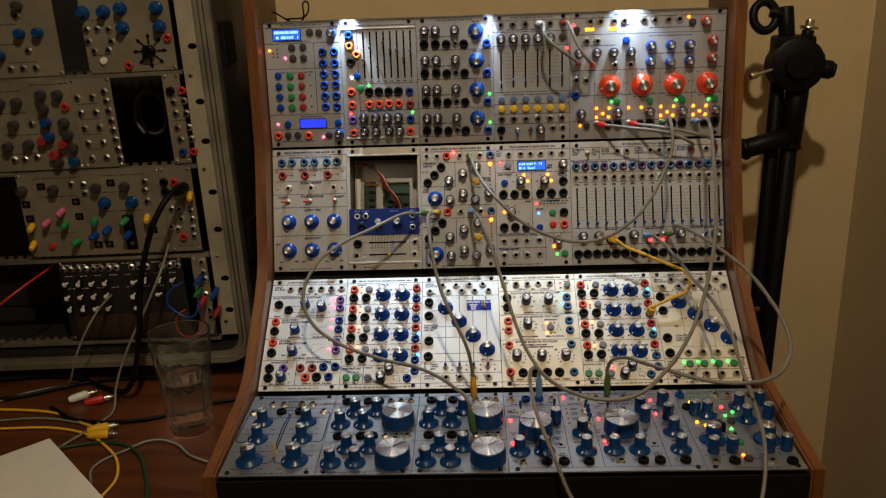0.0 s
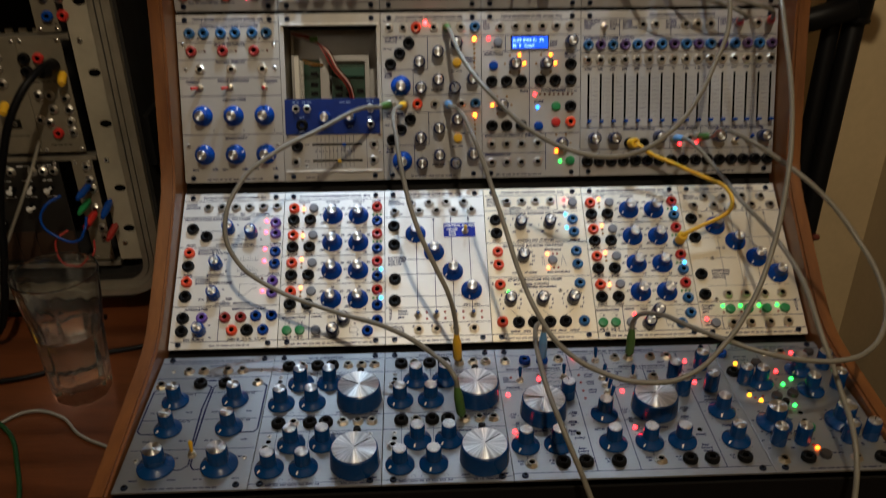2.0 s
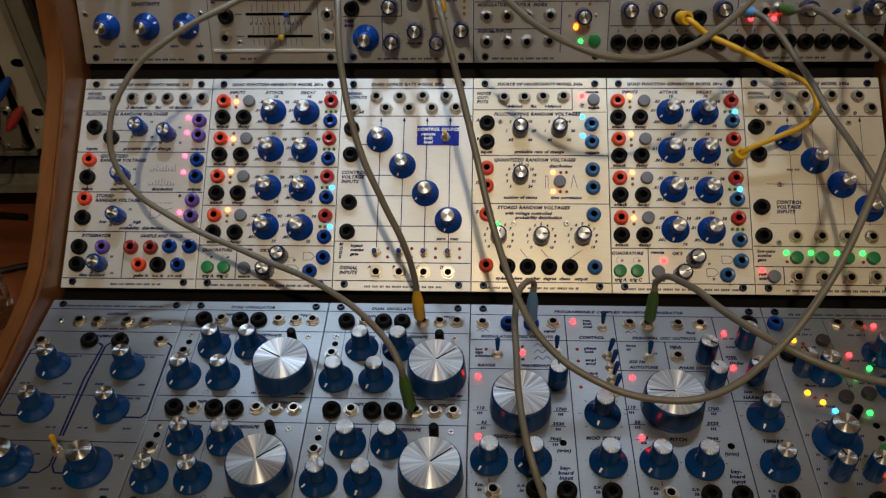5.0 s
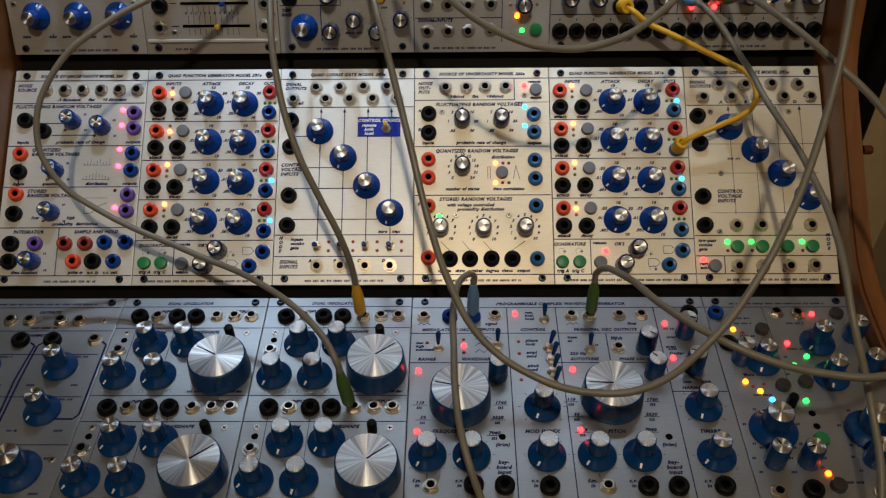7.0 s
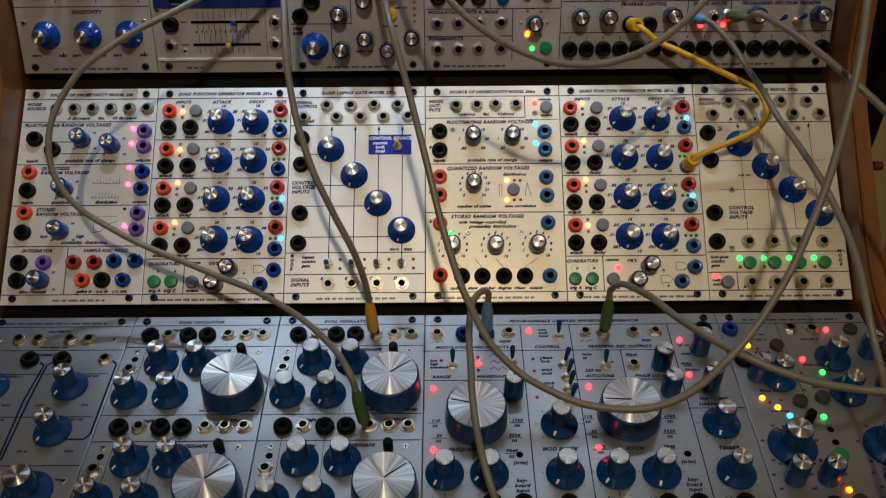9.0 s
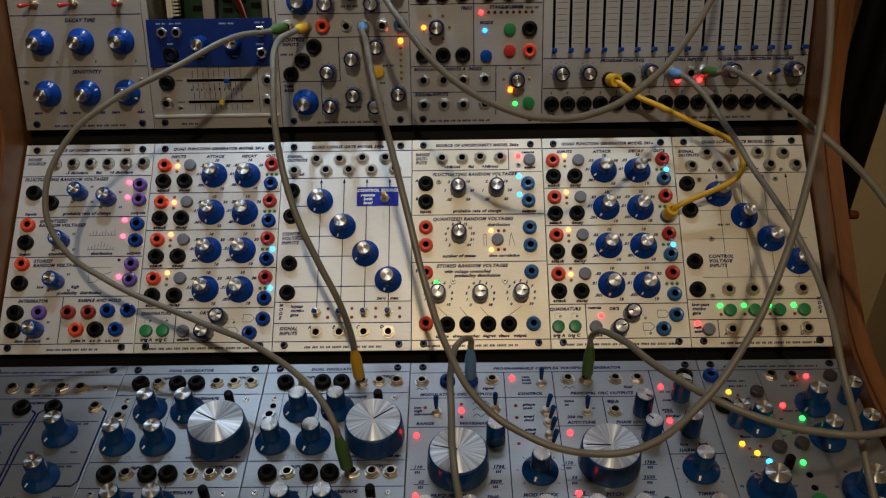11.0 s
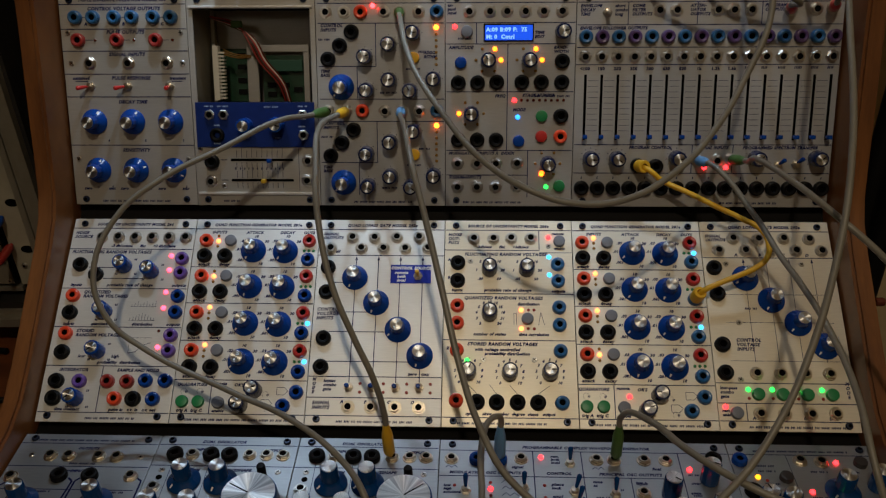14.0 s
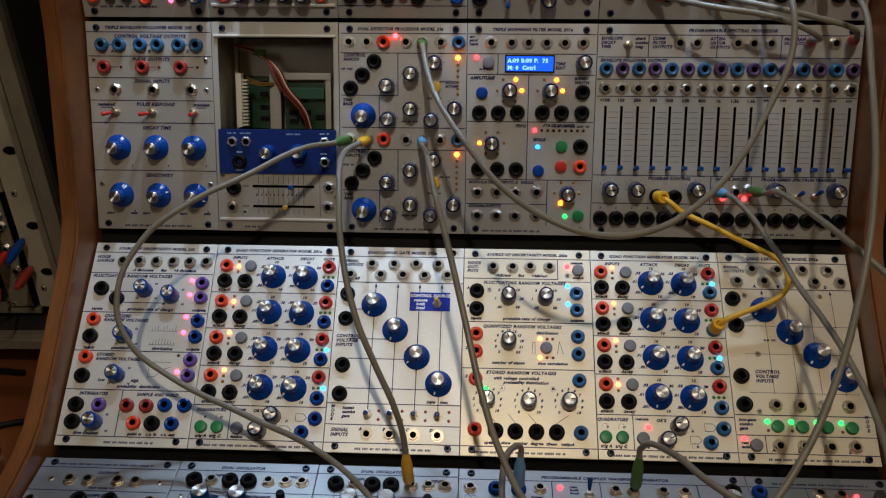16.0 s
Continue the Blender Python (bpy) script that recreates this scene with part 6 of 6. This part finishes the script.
for x, y in ((9, 95), (30, 94), (50, 94), (71, 94), (115, 94), (133, 95), (155, 95), (175, 95), (8, 72), (29, 73), (50, 73), (70, 73), (111, 71), (150, 73), (9, 53), (30, 53), (49, 53), (69, 53), (113, 52)):
    ob = part("bar_knob", cached("bar_knob", bar_knob, WHITE, BLACK), None, m)
    ob.location, ob.rotation_euler = (x * MM, y * MM, 0), (0, 0, dice.uniform(-1.2, -0.4))
for k in range(16):
    if k not in (8, 12):
        put(m, "nut", f"{7 + 11.8 * k:.1f} 116")
ink = Ink(m, WHITE)
for k in range(8):
    ink.bars(14 + 23 * k, 122, 16, 1.3).bars(14 + 23 * k, 104, 12, 1.2).bars(14 + 23 * k, 84, 12, 1.2)
ink.done()


def blank(bm):
    box(bm, 0, 21.5e-3, 0.004, 0.04, 0.0003, 0.0012, 0.0003)


for k in range(8):
    part("blanking_strip", cached("blanking_strip", blank, BROWNPANEL), None, m).location = ((12 + 22.3 * k) * MM, 0, 0)
m = rack_module(333, 10, 357, 138, "narrow silver strip with sockets and coloured plugs")
put(m, "nut", "16 120, 16 103, 17 92, 15 67, 18 42, 18 30")


def stub(name, label, tone, x, z, lean):
    ob = new(name)
    ob.matrix_world = RACK @ Matrix.Translation((CX + x * MM, CY - 0.004, z * MM)) @ Vector(lean).to_track_quat("Z", "Y").to_matrix().to_4x4()
    tagged(ob, label, "cable plug", "plugs in the rack case")
    part("sleeve", cached("plug/" + tone, sleeve, PLASTIC[tone]), None, ob)


for tone, x, z, lean in (("blue", 346, 111, (-0.12, -1, -0.1)), ("green", 342, 93, (-0.05, -1, -0.1)), ("red", 346, 77, (-0.12, -1, -0.2)), ("blue", 366, 91, (-0.05, -1, -0.25)), ("darkred", 366, 60, (-0.03, -1, -0.15))):
    stub("cable_plug", f"{tone.replace('dark', 'dark ')} banana plug pushed into the case", tone, x, z, lean)
CZ = ZT - TABLE
loose("jumper_wire", "thin blue jumper wire looping between plugs", [(-0.466, 0.165, CZ + 0.096), (-0.479, 0.152, CZ + 0.090), (-0.486, 0.148, CZ + 0.072), (-0.473, 0.146, CZ + 0.056), (-0.451, 0.146, CZ + 0.049), (-0.441, 0.150, CZ + 0.063), (-0.442, 0.162, CZ + 0.070)], 1.6e-3, PLASTIC["blue"])
loose("jumper_wire", "thin dark red jumper wire below the blue one", [(-0.466, 0.163, CZ + 0.054), (-0.476, 0.152, CZ + 0.048), (-0.477, 0.148, CZ + 0.034), (-0.469, 0.146, CZ + 0.021), (-0.451, 0.146, CZ + 0.019), (-0.438, 0.152, CZ + 0.031), (-0.440, 0.164, CZ + 0.040)], 1.3e-3, PLASTIC["darkred"])
loose("audio_cable", "thick black cable hanging from the rack case", [(-0.454, 0.212, 0.305), (-0.457, 0.162, 0.311), (-0.474, 0.135, 0.287), (-0.497, 0.125, 0.232), (-0.512, 0.120, 0.173), (-0.520, 0.114, 0.113), (-0.550, 0.116, 0.022), (-0.590, 0.144, 0.006), (-0.680, 0.194, 0.005), (-0.800, 0.184, 0.005)], 4.2e-3, BLACK)
bm = bmesh.new()
lathe(bm, [(6e-3, 0), (8e-3, 3e-3), (8e-3, 26e-3), (5e-3, 34e-3)], 14)
ob = tagged(new("cable_plug", mesh("cable_plug", bm, BLACK)), "thick black plug in the rack case", "cable plug", "plugs in the rack case")
ob.matrix_world = RACK @ look((-0.462, 0.198, 0.25), (-0.462, 0.3, 0.25))
loose("patch_wire", "thin grey wire hanging from the case to the table", [(-0.492, 0.204, 0.220), (-0.487, 0.152, 0.200), (-0.512, 0.127, 0.142), (-0.542, 0.111, 0.083), (-0.562, 0.101, 0.029), (-0.562, 0.084, 0.004), (-0.565, 0.054, 0.004), (-0.585, 0.004, 0.004), (-0.620, -0.066, 0.004)], 1.9e-3, CORD)
loose("patch_wire", "thin grey wire drooping from the mixer to the table", [(-0.590, 0.197, 0.140), (-0.597, 0.156, 0.129), (-0.622, 0.131, 0.081), (-0.650, 0.136, 0.020), (-0.680, 0.164, 0.003), (-0.720, 0.144, 0.003), (-0.780, 0.094, 0.003), (-0.900, 0.074, 0.003)], 1.6e-3, CORD)
loose("patch_wire", "red wire plugged into the lower bay", [(-0.682, 0.231, 0.183), (-0.712, 0.159, 0.164), (-0.752, 0.136, 0.136), (-0.822, 0.122, 0.092), (-0.950, 0.115, 0.012)], 1.8e-3, PLASTIC["red"])
# coiled lead inside the open bay of the second row
loose("spare_lead", "grey lead coiled inside an empty bay", [(-0.522 + 0.022 * math.cos(0.7 * k), 0.302 - 0.002 * k, CZ + 0.33 + 0.033 * math.sin(0.7 * k)) for k in range(16)], 3e-3, material("dim_lead", (0.06, 0.06, 0.07), 0.5))

# ---- things on the table ----
def tumbler():
    root = empty("drinking_glass", pose(-0.431, 0.033, TABLE), "half-full clear tumbler of water on the table", "glass")
    glass = bpy.data.materials.new("clear_glass")
    glass.use_nodes = True
    b = glass.node_tree.nodes["Principled BSDF"]
    b.inputs["Transmission Weight"].default_value, b.inputs["Roughness"].default_value, b.inputs["IOR"].default_value = 1.0, 0.0, 1.46
    b.inputs["Base Color"].default_value = (0.95, 0.97, 0.95, 1)
    water = glass.copy()
    water.name = "water"
    water.node_tree.nodes["Principled BSDF"].inputs["IOR"].default_value = 1.33
    nt = glass.node_tree
    # a trace of pale haze, added so the glass looks brighter
    haze, haze_mix, noise, part_of = (nt.nodes.new("ShaderNode" + k) for k in ("BsdfDiffuse", "MixShader", "TexNoise", "MapRange"))
    haze.inputs[0].default_value = (0.8, 0.8, 0.76, 1)
    noise.inputs["Scale"].default_value, noise.inputs["Detail"].default_value = 45, 6
    part_of.inputs[1].default_value, part_of.inputs[2].default_value = 0.35, 0.7
    part_of.inputs[3].default_value, part_of.inputs[4].default_value = 0.0, 0.014
    nt.links.new(noise.outputs[0], part_of.inputs[0])
    nt.links.new(part_of.outputs[0], haze_mix.inputs[0])
    nt.links.new(b.outputs[0], haze_mix.inputs[1])
    nt.links.new(haze.outputs[0], haze_mix.inputs[2])
    nt.links.new(haze_mix.outputs[0], nt.nodes["Material Output"].inputs[0])
    bm = bmesh.new()
    n = 60
    prof = [(0.026, 0.0), (0.0295, 0.003), (0.031, 0.02), (0.034, 0.075), (0.0385, 0.115), (0.0415, 0.146), (0.0408, 0.1475), (0.0395, 0.146), (0.0365, 0.115), (0.0315, 0.078), (0.0275, 0.028), (0.024, 0.019), (0.008, 0.017)]
    rings = []
    for i, (r, z) in enumerate(prof):
        facet = 0.0024 if z < 0.09 and i < 6 else 0.0
        rings.append([bm.verts.new(((r - facet * abs(math.cos(5 * 2 * math.pi * k / n))) * math.cos(2 * math.pi * k / n), (r - facet * abs(math.cos(5 * 2 * math.pi * k / n))) * math.sin(2 * math.pi * k / n), z)) for k in range(n)])
    for i in range(len(rings) - 1):
        for k in range(n):
            bm.faces.new((rings[i][k], rings[i][(k + 1) % n], rings[i + 1][(k + 1) % n], rings[i + 1][k]))
    bm.faces.new(rings[-1])
    bm.faces.new(rings[0][::-1])
    ob = part("tumbler", bm, glass, root)
    smooth(ob.data, 30)
    ob.visible_shadow = False
    bm = bmesh.new()
    lathe(bm, [(0.0084, 0.0165), (0.0245, 0.0186), (0.0281, 0.028), (0.0321, 0.0775), (0.0326, 0.081), (0.030, 0.0805), (0.001, 0.0805)], n)
    bm.faces.new(list(bm.verts)[:n][::-1])
    ob = part("water", bm, water, root, "still water")
    smooth(ob.data, 50)
    ob.visible_shadow = False


tumbler()
YEL = PLASTIC["yellow"]
loose("yellow_cable", "yellow cable lying in a loop on the table", [(-0.950, 0.094, 0.003), (-0.740, 0.092, 0.003), (-0.645, 0.078, 0.003), (-0.580, 0.039, 0.004), (-0.565, 0.029, 0.006)], 2.2e-3, YEL)
loose("yellow_cable", "yellow cable curling under the white card", [(-0.900, 0.034, 0.003), (-0.720, 0.036, 0.003), (-0.600, 0.029, 0.003), (-0.530, -0.018, 0.003), (-0.492, -0.076, 0.003), (-0.488, -0.116, 0.003), (-0.500, -0.146, 0.003), (-0.560, -0.176, 0.003)], 2.0e-3, YEL)
loose("green_cable", "dark green cable lying on the table", [(-0.620, -0.026, 0.003), (-0.530, -0.006, 0.003), (-0.490, -0.026, 0.003), (-0.455, -0.082, 0.003), (-0.430, -0.152, 0.003), (-0.430, -0.256, 0.003)], 2.4e-3, material("dark_green_cord", (0.008, 0.05, 0.015), 0.45))
loose("grey_cable", "pale grey cable arching towards the cabinet", [(-0.508, -0.156, 0.003), (-0.515, -0.106, 0.003), (-0.528, -0.065, 0.003), (-0.500, -0.024, 0.003), (-0.474, -0.003, 0.004), (-0.440, -0.011, 0.003), (-0.410, -0.041, 0.003), (-0.375, -0.061, 0.003)], 1.7e-3, CORD)
loose("grey_cable", "thin grey cable beside the yellow ones", [(-0.900, 0.044, 0.003), (-0.720, 0.059, 0.003), (-0.660, 0.064, 0.003), (-0.580, 0.044, 0.003)], 1.7e-3, CORD)
loose("black_cable", "black cable running behind the glass", [(-0.660, 0.094, 0.004), (-0.600, 0.054, 0.004), (-0.500, 0.056, 0.004), (-0.440, 0.094, 0.004), (-0.370, 0.124, 0.004), (-0.355, 0.194, 0.004)], 3e-3, BLACK)
loose("black_cable", "black cable lying in front of the rack case", [(-0.950, 0.114, 0.004), (-0.740, 0.124, 0.004), (-0.660, 0.164, 0.004), (-0.600, 0.184, 0.004), (-0.450, 0.174, 0.004)], 3.4e-3, BLACK)


def phono(tone, foot, lean):
    ob = empty("phono_plug", Matrix.Translation((foot[0], foot[1], TABLE + 0.0075)) @ Vector(lean).to_track_quat("Z", "Y").to_matrix().to_4x4(), f"{tone} phono plug lying on the table", "cable plug", "phono plugs")

    def body(bm):
        lathe(bm, [(4e-3, 0), (6e-3, 5e-3), (6.6e-3, 26e-3), (5e-3, 28e-3)], 14)

    def tip(bm):
        lathe(bm, [(4.4e-3, 27e-3), (4.4e-3, 36e-3), (1.8e-3, 36e-3), (1.6e-3, 41e-3)], 12)
    part("sleeve", cached("phono/" + tone, body, PLASTIC[tone]), None, ob)
    part("contact", cached("phono_tip", tip, STEEL), None, ob)


phono("red", (-0.612, 0.099), (1, 0.55, 0.02))
phono("white", (-0.64, 0.109), (1, 0.75, 0.05))
phono("yellow", (-0.572, 0.019), (0.8, 0.3, 0.02))
phono("yellow", (-0.566, 0.006), (1, 0.1, 0.02))


def card_box():
    root = empty("white_box", pose(-0.62, 0.02, TABLE, 0, 0, 0), "plain white card box lying on the table", "box")
    bm = bmesh.new()
    box(bm, -0.3, 0, -0.3, 0, 0.006, 0.022, 0.0015)
    ob = part("lid", bm, PAPER, root)
    ob.rotation_euler = (0, 0, radians(43.5))
    bm = bmesh.new()
    box(bm, -0.298, -0.002, -0.298, -0.002, 0, 0.0055, 0.001)
    ob = part("tray", bm, PAPER, root)
    ob.rotation_euler = (0, 0, radians(43.5))
    return root


card_box().location = (-0.602, -0.0235, TABLE)

# ---- the stand behind the cabinet ----
def stand():
    root = empty("microphone_stand", pose(0.0, 0.0, 0.0), "black folded microphone stand leaning by the wall", "microphone stand")
    lean = Matrix.Translation((0, 0, ZT)) @ Matrix.Rotation(radians(-5.2), 4, "X") @ Matrix.Translation((0, 0, -ZT))

    def rod(name, a, b, r, mat=BLACK, label=""):
        bm = bmesh.new()
        a, b = lean @ Vector(a), lean @ Vector(b)
        d = b - a
        lathe(bm, [(r * 0.9, 0), (r, 0.002), (r, d.length - 0.002), (r * 0.9, d.length)], 18)
        bm.faces.new(list(bm.verts)[:18][::-1])
        ob = part(name, bm, mat, root, label)
        ob.matrix_world = Matrix.Translation(Vector(a)) @ d.to_track_quat("Z", "Y").to_matrix().to_4x4()
        smooth(ob.data, 40)
        return ob
    y = 0.25
    rod("tube", (0.384, y + 0.014, 0.03), (0.4245, y + 0.006, ZT + 0.375), 0.0105)
    rod("boom", (0.388, y, 0.03), (0.4445, y, ZT + 0.285), 0.0125)
    rod("sleeve", (0.4435, y - 0.001, ZT + 0.277), (0.4525, y - 0.001, ZT + 0.375), 0.0165)
    rod("sleeve_lip", (0.4432, y - 0.001, ZT + 0.274), (0.4438, y - 0.001, ZT + 0.281), 0.018)
    # round friction clutch: two toothed discs on a bolt across the tube
    rod("clutch", (0.444, y + 0.024, ZT + 0.397), (0.443, y - 0.004, ZT + 0.397), 0.036)
    rod("clutch", (0.443, y - 0.006, ZT + 0.397), (0.442, y - 0.026, ZT + 0.397), 0.0385)
    rod("clutch_hub", (0.443, y - 0.026, ZT + 0.397), (0.4425, y - 0.033, ZT + 0.397), 0.021)
    bm = bmesh.new()
    box(bm, -0.03, 0.026, -0.02, 0.02, -0.012, 0.02, 0.006)
    ob = part("clutch_block", bm, BLACK, root)
    ob.location = lean @ Vector((0.4425, y, ZT + 0.42))
    smooth(ob.data, 50)
    rod("wing_knob", (0.474, y - 0.01, ZT + 0.392), (0.494, y - 0.016, ZT + 0.388), 0.0135)
    rod("wing_knob_cap", (0.493, y - 0.0157, ZT + 0.3882), (0.498, y - 0.017, ZT + 0.387), 0.0105)
    rod("lever", (0.41, y - 0.02, ZT + 0.393), (0.381, y - 0.026, ZT + 0.385), 0.0022, STEEL)
    rod("lever_tip", (0.383, y - 0.0255, ZT + 0.3856), (0.3735, y - 0.027, ZT + 0.383), 0.005, BRASS, "brass lever ball")
    rod("neck", (0.4585, y, ZT + 0.425), (0.462, y, ZT + 0.446), 0.0085)
    rod("thread", (0.462, y, ZT + 0.446), (0.4642, y, ZT + 0.461), 0.0065, BRASS, "worn brass thread")
    rod("collar", (0.4621, y, ZT + 0.4478), (0.4627, y, ZT + 0.4518), 0.0135, BRASS)
    rod("barrel", (0.432, y, ZT + 0.432), (0.4295, y + 0.006, ZT + 0.480), 0.0115)
    rod("barrel_bridge", (0.43, y + 0.003, ZT + 0.468), (0.408, y + 0.006, ZT + 0.474), 0.0085)
    tube("cable_ring", [lean @ Vector((0.400 + 0.0165 * math.cos(a), y + 0.006 + 0.004 * math.sin(a), ZT + 0.468 + 0.0205 * math.sin(a))) for a in (k * math.pi / 4 for k in range(8))], 0.0065, BLACK, root, cyclic=True)
    rod("clamp", (0.374, y - 0.01, ZT + 0.2755), (0.436, y - 0.01, ZT + 0.2925), 0.0145)
    rod("clamp_end", (0.3705, y - 0.01, ZT + 0.2745), (0.379, y - 0.01, ZT + 0.277), 0.0165)
    for a in (30, 150, 270):
        rod("foot", (0.386, y, 0.08), (0.386 + 0.17 * math.cos(radians(a)), y + 0.12 * math.sin(radians(a)), 0.048 + 0.011 * math.sin(radians(a))), 0.009)


stand()
